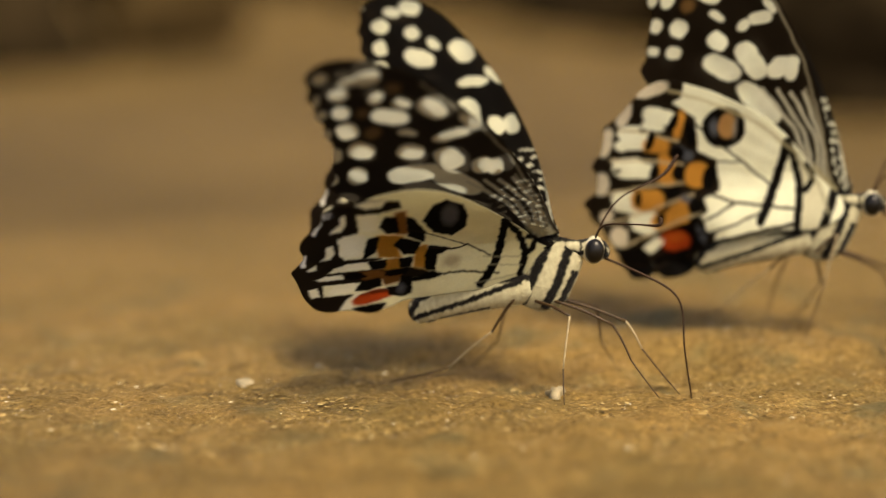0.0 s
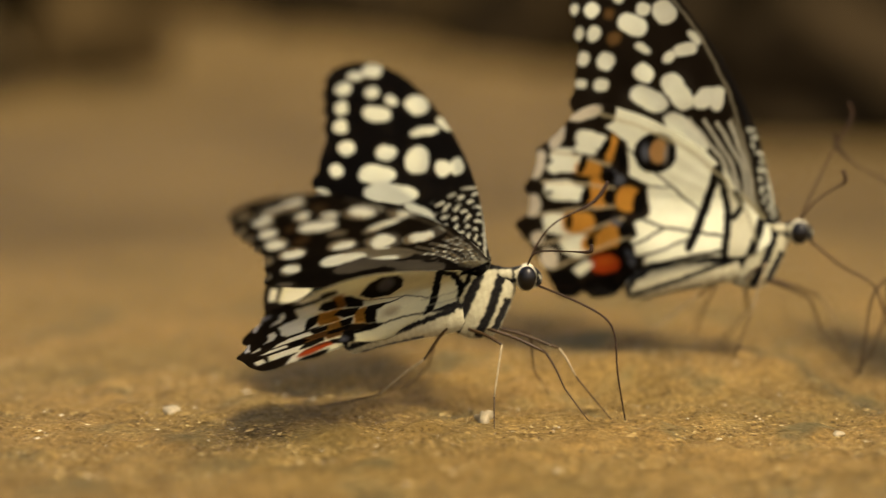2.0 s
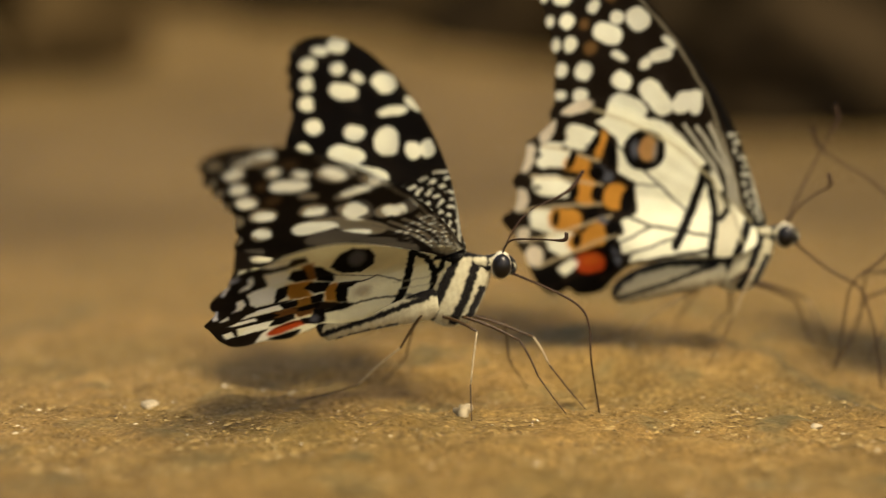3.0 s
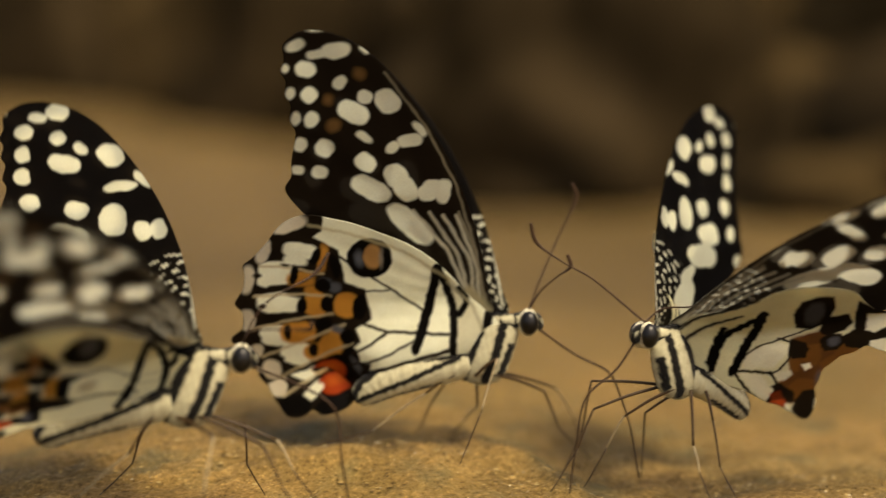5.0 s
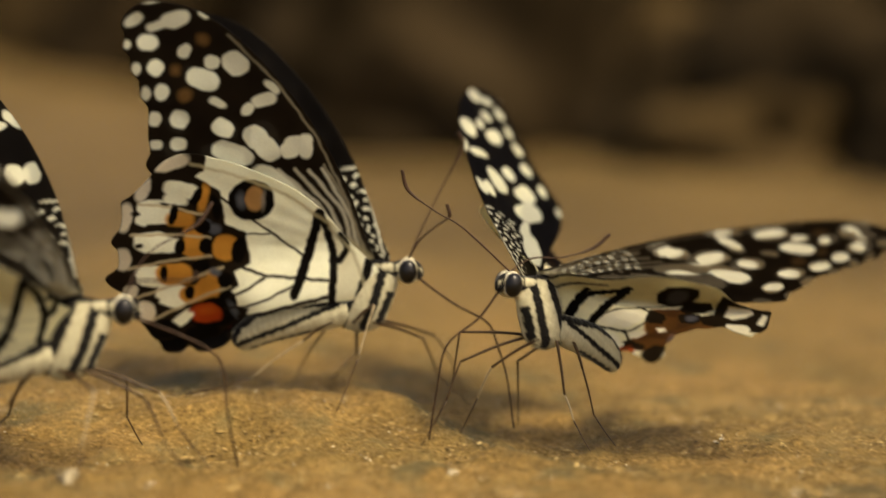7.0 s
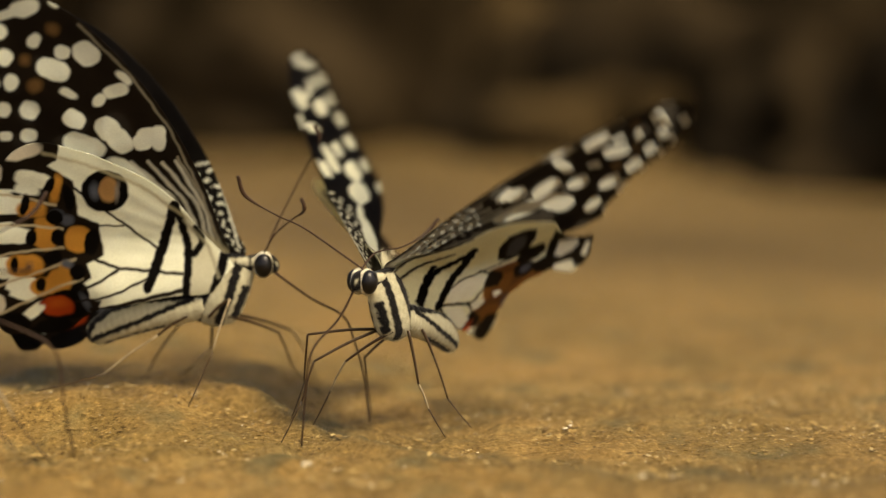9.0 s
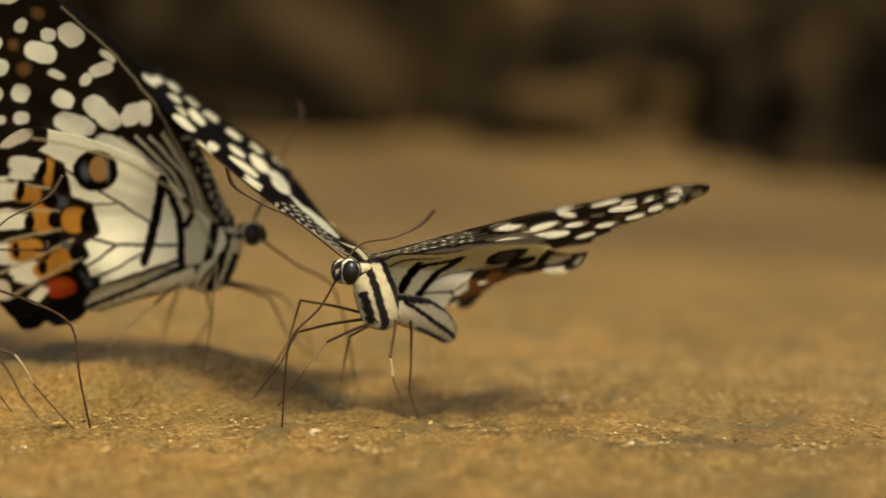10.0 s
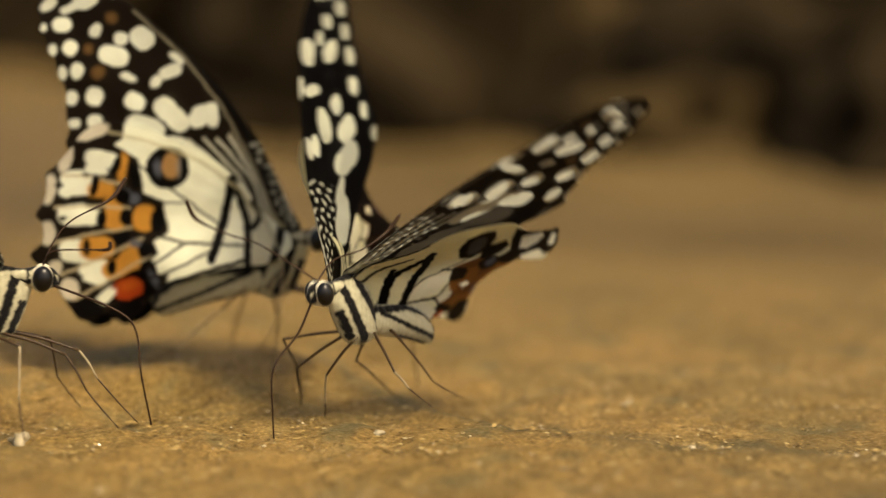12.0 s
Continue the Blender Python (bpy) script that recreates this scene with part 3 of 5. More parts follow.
def wing_grid(edge, step):
    """Points of a fine grid within an outline, their faces, and the pairs along its rim."""
    poly = catmull(edge, 420, True)
    lo, hi = poly.min(0), poly.max(0)
    nx, nz = int((hi[0] - lo[0]) / step) + 3, int((hi[1] - lo[1]) / step) + 3
    gx, gz = np.meshgrid(lo[0] - step + step * np.arange(nx), lo[1] - step + step * np.arange(nz), indexing="ij")
    tight = [tuple(p) for p in poly]
    keep = inside((gx[:-1, :-1] + step / 2).ravel(), (gz[:-1, :-1] + step / 2).ravel(), tight).reshape(nx - 1, nz - 1)
    ids = np.full((nx, nz), -1)
    i, j = np.nonzero(keep)
    quads = np.stack([i * nz + j, (i + 1) * nz + j, (i + 1) * nz + j + 1, i * nz + j + 1], 1)
    used = np.unique(quads)
    ids = np.full(nx * nz, -1)
    ids[used] = np.arange(len(used))
    quads = ids[quads]
    pts = np.stack([gx.ravel()[used], gz.ravel()[used]], 1)
    e = np.concatenate([quads[:, [0, 1]], quads[:, [1, 2]], quads[:, [2, 3]], quads[:, [3, 0]]])
    key = np.sort(e, 1)
    _, first, count = np.unique(key[:, 0] * 10**7 + key[:, 1], return_index=True, return_counts=True)
    rim = e[first[count == 1]]
    for k in np.unique(rim):
        d = np.hypot(*(poly - pts[k]).T)
        m = int(d.argmin())
        best = None
        for a, b in ((m - 1, m), (m, (m + 1) % len(poly))):
            v = poly[b] - poly[a]
            t = np.clip(((pts[k] - poly[a]) @ v) / (v @ v + 1e-12), 0, 1)
            q = poly[a] + t * v
            if best is None or np.hypot(*(q - pts[k])) < np.hypot(*(best - pts[k])):
                best = q
        pts[k] = best
    return pts, quads, rim, tight


def fore_under_with(margin, disc, inner, rust, pale):
    def paint(X, Z, tight):
        U, V = wobble(X, Z, 1.9, 0.05)
        col = np.tile(np.array(BROWN), (len(X), 1))
        spots(col, U, V, margin, pale, 0.28)
        spots(col, U, V, rust, (0.16, 0.085, 0.028), 0.7)
        spots(col, U, V, disc + inner, pale, 0.22, 2.5)
        for pts in STREAKS:
            stroke(col, U, V, pts, 0.46, (0.60, 0.58, 0.45), 0.3)
        for pts in COSTA:
            stroke(col, U, V, pts, 0.22, (0.34, 0.30, 0.20), 0.3)
        stroke(col, U, V, [(-0.5, -1.0), (-3.5, 2.1)], 1.6, BUFF, 0.8)
        return col
    return paint


fore_under = fore_under_with(MARGIN_SPOTS + SUBMARGINAL, DISC_SPOTS, INNER_SPOTS, RUST, PALE)
fore_under_worn = fore_under_with(WORN_MARGIN, WORN_SPOTS, WORN_INNER, RUST, WORN_PALE)


def fore_upper_with(marks):
    def paint(X, Z, tight):
        U, V = wobble(X, Z, 1.8, 0.07)
        col = np.tile(np.array(BLACK), (len(X), 1))
        light = (0.80, 0.82, 0.66)
        spots(col, U, V, UPPER_MARGIN, (0.45, 0.42, 0.30))
        spots(col, U, V, marks + UPPER_INNER, light, 0.16, 2.4)
        # the last spot by the hind margin, and the dark notches of the cell spot
        spots(col, U, V, [(-9.6, 5.2, 4.0, 1.9, 140), (-25.6, 9.6, 1.6, 1.0, 150)], light, 0.2)
        spots(col, U, V, [(-8.4, 18.0, 0.35, 0.7, 0)], BLACK, 0.3)
        # fine pale flecks in rows across the cell near the base
        r, a = np.hypot(X - 1.5, Z + 3.0), np.arctan2(Z + 3.0, 1.5 - X)
        n = np.sin(r * 5.0 + 1.3 * np.sin(a * 16)) * 0.6 + np.sin(a * 44 + 2.0 * np.sin(r * 1.9)) * 0.6 + 0.3 * np.sin(X * 9.1 + Z * 7.7)
        zone = np.clip((17.6 - r) / 1.2, 0, 1) * np.clip((r - 2.0) / 2, 0, 1) * np.clip((a - 0.76) / 0.08, 0, 1)
        lay(col, np.clip((n - 0.42) * 4.5, 0, 1) * zone, (0.70, 0.70, 0.56))
        stroke(col, X, Z, [(-3.4, 12.0), (-2.0, 6.4), (-0.9, 0.4)], 0.26, (0.7, 0.69, 0.55), 0.2)
        return col
    return paint


fore_upper = fore_upper_with(UPPER_SPOTS)
# the closed butterfly has a broad black border along the front of the forewing
fore_upper_bordered = fore_upper_with([m for m in UPPER_SPOTS if line_distance(np.array([m[0]]), np.array([m[1]]), FORE_EDGE[:11])[0] > 5.2])


def black_bars(col, U, V, bars, widths):
    U, V = ragged(U, V, 0.03)
    for pts, w in zip(bars, widths):
        stroke(col, U, V, catmull(pts, 14), w, BLACK, 0.22)


def hind_under(X, Z, tight):
    U, V = wobble(X, Z, 1.9, 0.05)
    col = np.tile(np.array(CREAM), (len(X), 1))
    area(col, U, V, HIND_DARK, BROWN)
    spots(col, U, V, HIND_LUNULES, (0.66, 0.60, 0.46), 0.3)
    spots(col, U, V, HIND_BLOCKS, PALE, 0.25, 3.2)
    spots(col, U, V, HIND_WEDGES, BROWN, 0.25)
    spots(col, U, V, HIND_ORANGE, ORANGE, 0.35, 2.8)
    for pts in HIND_PALE_VEINS:
        stroke(col, U, V, pts, 0.34, (0.55, 0.46, 0.28), 0.3)
    spots(col, U, V, [(-20.6, 5.6, 0.9, 0.8, 20), (-21.0, -0.6, 0.8, 0.6, 0), (-21.8, 6.6, 0.8, 0.5, 0)], SLATE, 0.5)
    spots(col, U, V, HIND_DOTS, BLACK)
    spots(col, U, V, HIND_TORNUS, BLACK)
    spots(col, U, V, [(-22.6, -6.8, 2.25, 1.55, 12)], RED, 0.35)
    spots(col, U, V, [(-22.4, -6.4, 1.3, 0.7, 12)], (0.55, 0.12, 0.02), 0.8)
    spots(col, U, V, [(-18.9, -5.6, 0.5, 1.3, 25)], SLATE, 0.5)
    spots(col, U, V, [(-25.4, -7.6, 1.5, 0.6, 32)], PALE)
    for pts, w in zip(HIND_VEINS, (0.36, 0.26, 0.40, 0.36, 0.34, 0.6)):
        stroke(col, U, V, catmull(pts, 12), w, BROWN)
    spots(col, U, V, [(-15.6, 9.5, 3.0, 2.95, 0)], BLACK, 0.25, 2.1)
    spots(col, U, V, [(-16.9, 9.6, 0.6, 1.2, 0)], SLATE, 0.6, 2.0)
    spots(col, U, V, [(-15.2, 9.7, 1.2, 1.85, -8)], TAN, 0.35, 2.0)
    spots(col, U, V, [(-14.1, 9.4, 0.3, 1.3, -8)], (0.30, 0.27, 0.22), 0.4)
    # greyer fold beside the body
    area(col, U, V, [(-6.6, 6.2), (-4.4, 3.6), (-1.0, -1.0), (-2.6, -5.0), (-6.2, -5.0), (-5.6, 0.0)], (0.62, 0.60, 0.44), 0.9)
    black_bars(col, U, V, HIND_BARS, (1.3, 1.05, 0.9, 1.25))
    stroke(col, U, V, [(-5.8, 4.8), (-2.6, 0.6), (-1.6, -2.8)], 0.3, (0.34, 0.31, 0.20), 0.4)
    stroke(col, U, V, [(-23.0, 15.0), (-17.7, 13.3), (-11.0, 10.0), (-5.6, 5.2)], 0.3, BUFF, 0.5)
    return col


def pieces(col, U, V, polys, colour, soft=0.25, grow=0.0):
    for poly in polys:
        area(col, U, V, poly, colour, soft, grow)


def hind_curled(X, Z, tight):
    U, V = ragged(X, Z, 0.04)
    col = np.tile(np.array(WORN_CREAM), (len(X), 1))
    pieces(col, U, V, CURLED_DARK, BROWN, 0.35, 0.2)
    pieces(col, U, V, CURLED_PALE + CURLED_PALE2, WORN_PALE, 0.35, -0.22)
    pieces(col, U, V, CURLED_RIM_GLINTS, (0.85, 0.84, 0.78), 0.2)
    pieces(col, U, V, CURLED_RUST, (0.30, 0.12, 0.025), 0.6, 0.2)
    pieces(col, U, V, CURLED_ORANGE, (0.72, 0.35, 0.05), 0.5, 0.3)
    spots(col, U, V, [(-25.0, -5.8, 2.9, 1.6, 18)], RED, 0.35)
    pieces(col, U, V, CURLED_BLACK + CURLED_BLACK2, BLACK, 0.3, 0.25)
    spots(col, U, V, CURLED_SLATE, (0.10, 0.10, 0.115), 0.7)
    for pts, w in zip(CURLED_VEINS, (0.22, 0.34, 0.28)):
        stroke(col, U, V, catmull(pts, 12), w, BROWN)
    spots(col, U, V, [(-14.7, 0.6, 1.2, 0.9, 0)], (0.50, 0.43, 0.26), 0.8)
    black_bars(col, U, V, CURLED_BARS, (1.15, 0.9, 0.85))
    for pts in ([(-12.0, -2.9), (-6.5, -3.0)], [(-10.5, 0.4), (-5.6, -0.9)], [(-9.9, -0.8), (-5.6, -2.0)]):
        stroke(col, U, V, pts, 0.12, (0.30, 0.27, 0.17), 0.2)
    return col


def hind_torn(X, Z, tight):
    U, V = ragged(X, Z, 0.04)
    col = np.tile(np.array(WORN_CREAM), (len(X), 1))
    pieces(col, U, V, TORN_RUST, (0.27, 0.105, 0.028), 0.7, 0.2)
    pieces(col, U, V, TORN_ORANGE, (0.46, 0.18, 0.035), 0.5, 0.2)
    pieces(col, U, V, TORN_DARK, BROWN, 0.3, 0.25)
    pieces(col, U, V, TORN_PALE, WORN_PALE, 0.3, -0.1)
    pieces(col, U, V, TORN_RED, RED, 0.4)
    spots(col, U, V, TORN_SLATE, (0.085, 0.085, 0.095), 0.6)
    for pts in TORN_VEINS:
        stroke(col, U, V, catmull(pts, 12), 0.38, BROWN)
    for pts in ([(-0.8, -0.6), (-3.6, 4.6), (-6.2, 9.8)], [(-1.6, -2.0), (-4.4, 2.2), (-6.4, 6.2)]):
        stroke(col, U, V, pts, 0.45, BROWN, 0.3)
    black_bars(col, U, V, TORN_BARS, (1.35, 1.0, 0.8))
    return col


def worn_back(under):
    """The upper face of a worn hindwing: its under pattern, darker and without the orange."""
    def paint(X, Z, tight):
        col = under(X, Z, tight) * 0.92
        lay(col, np.clip((col[:, 0] - 1.5 * col[:, 1]) * 12, 0, 1) * (Z > -5.0), BLACK)
        return col
    return paint


def wing_mesh(name, edge, step, under, upper, camber, wrap=0.0, mat=WING, lift=0.35):
    """A thin two-faced wing: under side outward (-y), upper side inward."""
    pts, quads, rim, tight = wing_grid(edge, step)
    X, Z = pts[:, 0], pts[:, 1]
    cu, cd = under(X, Z, tight), upper(X, Z, tight)
    # darker fringe of scales round the rim
    fringe = np.unique(rim)
    cu[fringe] *= 0.5
    cd[fringe] *= 0.5
    r = np.hypot(X, Z) / 45
    a = np.arctan2(Z, -X)
    bend = camber * np.sin(np.clip(r, 0, 1.1) * 2.6) + 0.035 * np.sin(a * 38) * np.clip(r * 2, 0, 1) + 0.25 * np.sin(X * 0.21 + 0.6) * r + 0.12 * np.sin(Z * 0.5 + X * 0.3) * r
    # the hindwing lies outside the forewing and wraps round the body
    low, front = np.clip((3.0 - Z) / 8.0, 0, 1), np.clip((X + 24) / 9.0, 0, 1)
    bend -= wrap * (lift * step01(np.hypot(X, Z) / 11.0) + 2.9 * low * low * (3 - 2 * low) * front * front * (3 - 2 * front))
    thick = 0.05
    v = np.concatenate([np.stack([X, bend - thick, Z], 1), np.stack([X, bend + thick, Z], 1)]) * MM
    n = len(X)
    faces = np.concatenate([quads, quads[:, ::-1] + n, np.stack([rim[:, 1], rim[:, 0], rim[:, 0] + n, rim[:, 1] + n], 1)])
    me = bpy.data.meshes.new(name)
    me.from_pydata(v.tolist(), [], faces.tolist())
    me.materials.append(mat)
    at = me.color_attributes.new("pattern", "FLOAT_COLOR", "POINT")
    rgba = np.ones((2 * n, 4), np.float32)
    rgba[:n, :3], rgba[n:, :3] = cu, cd
    at.data.foreach_set("color", rgba.ravel())
    me.polygons.foreach_set("use_smooth", [True] * len(me.polygons))
    return me


FORE_MESH = wing_mesh("forewing", FORE_EDGE, 0.155, fore_under, fore_upper_bordered, -0.9)
FORE_WORN = wing_mesh("forewing", FORE_EDGE, 0.155, fore_under_worn, fore_upper, -0.9, 0.0, WORN_WING)
HIND_MESH = wing_mesh("hindwing", HIND_EDGE, 0.155, hind_under, worn_back(hind_under), -0.5, 1.0)
HIND_CURLED = wing_mesh("hindwing", CURLED_EDGE, 0.155, hind_curled, worn_back(hind_curled), -0.5, 1.0, WORN_WING, 0.7)
HIND_TORN = wing_mesh("hindwing", TORN_EDGE, 0.155, hind_torn, worn_back(hind_torn), -0.5, 1.0, WORN_WING, 1.7)


# ---- body ----
def side_loft(spine, widths, heights, rings=44, sides=32, segments=0):
    """A rounded body along a spine of (x, z) mm points with half widths and half heights."""
    p = catmull(spine, rings)
    t = np.linspace(0, 1, rings)
    w = np.interp(t, np.linspace(0, 1, len(widths)), widths)
    h = np.interp(t, np.linspace(0, 1, len(heights)), heights)
    if segments:
        puff = 1 + 0.035 * (np.abs(np.sin(np.pi * segments * t)) - 0.6)
        w, h = w * puff, h * puff
    tan = np.gradient(p, axis=0)
    tan /= np.linalg.norm(tan, axis=1)[:, None]
    nor = np.stack([-tan[:, 1], tan[:, 0]], 1)
    a = np.linspace(0, 2 * np.pi, sides, endpoint=False)
    X = p[:, 0:1] + np.cos(a) * nor[:, 0:1] * h[:, None]
    Z = p[:, 1:2] + np.cos(a) * nor[:, 1:2] * h[:, None]
    Y = np.sin(a) * w[:, None]
    v = np.stack([X, Y, Z], -1).reshape(-1, 3)
    f = [(i * sides + j, i * sides + (j + 1) % sides, (i + 1) * sides + (j + 1) % sides, (i + 1) * sides + j) for i in range(rings - 1) for j in range(sides)]
    f += [tuple(range(sides))[::-1], tuple(range((rings - 1) * sides, rings * sides))]
    return v, f


def body_mesh(name, v, f, strokes, base, ridge=0.0, top=None):
    rng = np.random.RandomState(3)
    X, Z = v[:, 0], v[:, 2]
    U, V = ragged(X, Z, 0.06)
    col = np.tile(np.array(base), (len(v), 1)) * (1 + 0.10 * np.sin(U * 2.1 + V * 3.3) * np.sin(U * 5.2 - V * 1.7))[:, None]
    for pts, w, out in strokes:
        d = line_distance(U, V, pts)
        lay(col, np.clip(0.5 + (w / 2 - d) / 0.22, 0, 1) * np.clip(0.5 + (np.abs(v[:, 1]) - out) / 0.2, 0, 1), BLACK)
    if ridge:
        lay(col, np.clip(0.5 + (ridge - np.abs(v[:, 1])) / 0.2, 0, 1) * top, BLACK)
    v = v + rng.normal(0, 0.010, v.shape)
    me = bpy.data.meshes.new(name)
    me.from_pydata((v * MM).tolist(), [], f)
    me.materials.append(FUR)
    at = me.color_attributes.new("pattern", "FLOAT_COLOR", "POINT")
    rgba = np.ones((len(v), 4), np.float32)
    rgba[:, :3] = col
    at.data.foreach_set("color", rgba.ravel())
    me.polygons.foreach_set("use_smooth", [True] * len(me.polygons))
    return me


WHITE_FUR = (0.43, 0.40, 0.27)


def level_loft(rows, rings, sides):
    """A body of level rings; rows: (middle x, height z), half length, half width in mm."""
    c = catmull([p for p, _, _ in rows], rings)
    k = np.linspace(0, 1, len(rows))
    t = np.linspace(0, 1, rings)
    a, b = np.interp(t, k, [v for _, v, _ in rows]), np.interp(t, k, [v for _, _, v in rows])
    th = np.linspace(0, 2 * np.pi, sides, endpoint=False)
    v = np.stack([c[:, :1] + a[:, None] * np.cos(th), b[:, None] * np.sin(th), np.repeat(c[:, 1:], sides, 1)], -1).reshape(-1, 3)
    f = [(i * sides + j, (i + 1) * sides + j, (i + 1) * sides + (j + 1) % sides, i * sides + (j + 1) % sides) for i in range(rings - 1) for j in range(sides)]
    f += [tuple(range(sides)), tuple(range((rings - 1) * sides, rings * sides))[::-1]]
    return v, f


THORAX_ROWS = list(zip([(-0.2, -0.6), (0.2, -1.0), (0.3, -2.0), (0.0, -3.5), (-0.4, -5.2), (-0.9, -7.0), (-1.3, -8.6), (-1.5, -9.7), (-1.6, -10.3)], [0.4, 2.2, 2.9, 3.4, 3.4, 3.3, 3.1, 2.3, 0.4], [0.2, 0.6, 1.0, 1.5, 1.85, 1.95, 1.7, 1.1, 0.2]))
v_, f_ = level_loft(THORAX_ROWS, 150, 128)
THORAX = body_mesh("thorax", v_, f_, [
    ([(-1.2, -0.8), (-1.8, -3.2), (-3.2, -7.0), (-4.2, -10.6)], 1.3, 0.0), ([(1.6, -0.8), (1.3, -2.5), (0.4, -6.4), (-0.9, -9.6)], 1.2, 0.4), ([(2.5, -5.0), (1.2, -8.7)], 0.95, 0.3),
    ([(-0.2, -7.2), (-1.2, -9.4)], 0.3, 0.0), ([(-2.6, -0.8), (2.6, -0.6)], 0.8, 0.0)], WHITE_FUR, 0.6, v_[:, 2] > -1.4)
THORAX_FUR = (v_, f_)
v_, f_ = side_loft([(-3.0, -7.4), (-6.0, -8.1), (-11.0, -9.2), (-14.4, -10.4), (-16.6, -11.6), (-17.8, -12.5), (-18.3, -12.9)], [1.7, 2.0, 2.2, 2.1, 1.8, 1.3, 0.4], [1.9, 2.2, 2.45, 2.3, 2.0, 1.5, 0.4], 190, 96, 13)
ABDOMEN = body_mesh("abdomen", v_, f_, [
    ([(-3.5, -6.0), (-5.8, -6.5), (-11.2, -7.1), (-15.4, -8.7), (-17.6, -10.5), (-18.6, -12.8)], 0.95, 0.0), ([(-4.5, -6.8), (-6.1, -7.4), (-11.2, -9.9), (-16.4, -12.2), (-18.0, -13.0)], 0.72, 0.0),
    ([(-8.2, -10.6), (-12.1, -11.9), (-16.1, -13.4)], 0.4, 0.0)], WHITE_FUR, 0.45, np.tile(np.cos(np.linspace(0, 2 * np.pi, 96, endpoint=False)) < -0.3, 190))
ABDOMEN_FUR = (v_, f_)
v_, f_ = side_loft([(0.4, -1.8), (2.4, -1.8), (4.2, -1.75), (5.3, -1.9), (6.0, -2.5), (6.2, -2.8)], [0.8, 0.95, 1.25, 1.15, 0.8, 0.2], [1.0, 1.0, 1.4, 1.45, 1.0, 0.2], 80, 64)
HEAD = body_mesh("head", v_, f_, [([(-0.4, -0.6), (3.0, -0.6), (4.7, -0.3), (6.5, -1.0)], 0.7, 0.0), ([(0.3, -2.4), (3.4, -2.3)], 0.7, 0.0), ([(3.0, -0.4), (2.9, -3.0)], 0.3, 0.0), ([(5.4, -0.4), (6.4, -2.6)], 0.7, 0.0)], WHITE_FUR, 0.4, np.tile(np.cos(np.linspace(0, 2 * np.pi, 64, endpoint=False)) > 0.2, 80))
HEAD_FUR = (v_, f_)


def fur_mesh(src, vf, count, length, seed):
    """Short hairs on a body part, coloured like the spot they grow from."""
    v = np.asarray(vf[0])
    col = np.empty(len(v) * 4, np.float32)
    src.color_attributes["pattern"].data.foreach_get("color", col)
    col = col.reshape(-1, 4)
    rng = np.random.RandomState(seed)
    pick = rng.choice(len(v), count)
    mid = v.mean(0)
    out = v[pick] - mid
    out /= np.linalg.norm(out, axis=1)[:, None] + 1e-9
    way = out * 0.42 + np.array([-0.45, 0, -0.55]) + rng.normal(0, 0.3, (count, 3))
    way /= np.linalg.norm(way, axis=1)[:, None]
    root = v[pick] + rng.normal(0, 0.02, (count, 3)) - 0.03 * out
    side = np.cross(way, rng.normal(0, 1, (count, 3)))
    side /= np.linalg.norm(side, axis=1)[:, None]
    ln = length * rng.uniform(0.5, 1.2, (count, 1))
    tri = np.stack([root - 0.018 * side, root + 0.018 * side, root + way * ln], 1).reshape(-1, 3)
    tone = np.ones((count, 4), np.float32)
    tone[:, :3] = rng.uniform(0.6, 1.25, (count, 1))
    me = bpy.data.meshes.new("fur")
    me.from_pydata((tri * MM).tolist(), [], np.arange(3 * count).reshape(-1, 3).tolist())
    me.materials.append(FUR)
    at = me.color_attributes.new("pattern", "FLOAT_COLOR", "POINT")
    at.data.foreach_set("color", np.repeat(col[pick] * tone, 3, 0).ravel())
    return me


def ball(center, rad, n=20):
    u, w = np.meshgrid(np.linspace(0, 2 * np.pi, n, endpoint=False), np.linspace(0.001, np.pi - 0.001, n // 2), indexing="ij")
    d = np.stack([np.cos(u) * np.sin(w), np.sin(u) * np.sin(w), np.cos(w)], -1)
    v = (np.asarray(center) + d * np.asarray(rad)).reshape(-1, 3)
    m = n // 2
    f = [(i * m + j, i * m + j + 1, ((i + 1) % n) * m + j + 1, ((i + 1) % n) * m + j) for i in range(n) for j in range(m - 1)]
    return v, f


def shared(name, vf, mat):
    me = bpy.data.meshes.new(name)
    me.from_pydata((np.asarray(vf[0]) * MM).tolist(), [], vf[1])
    me.materials.append(mat)
    me.polygons.foreach_set("use_smooth", [True] * len(me.polygons))
    return me


FUR_THORAX = fur_mesh(THORAX, THORAX_FUR, 16000, 0.40, 1)
FUR_ABDOMEN = fur_mesh(ABDOMEN, ABDOMEN_FUR, 9000, 0.26, 4)
FUR_HEAD = fur_mesh(HEAD, HEAD_FUR, 3500, 0.32, 2)
EYE_MESH = shared("eye", ball((4.75, -1.15, -1.85), (1.25, 1.08, 1.60), 28), EYE)
EYE_RIM = shared("eye_rim", ball((4.66, -0.70, -1.88), (1.40, 0.88, 1.78), 28), simple("pale_eye_ring", (0.50, 0.46, 0.33), 0.8, 0.2, 2500))


def child(name, data, parent, label=""):
    ob = new(name, data)
    ob.parent = parent
    if label:
        tagged(ob, label)
    return ob


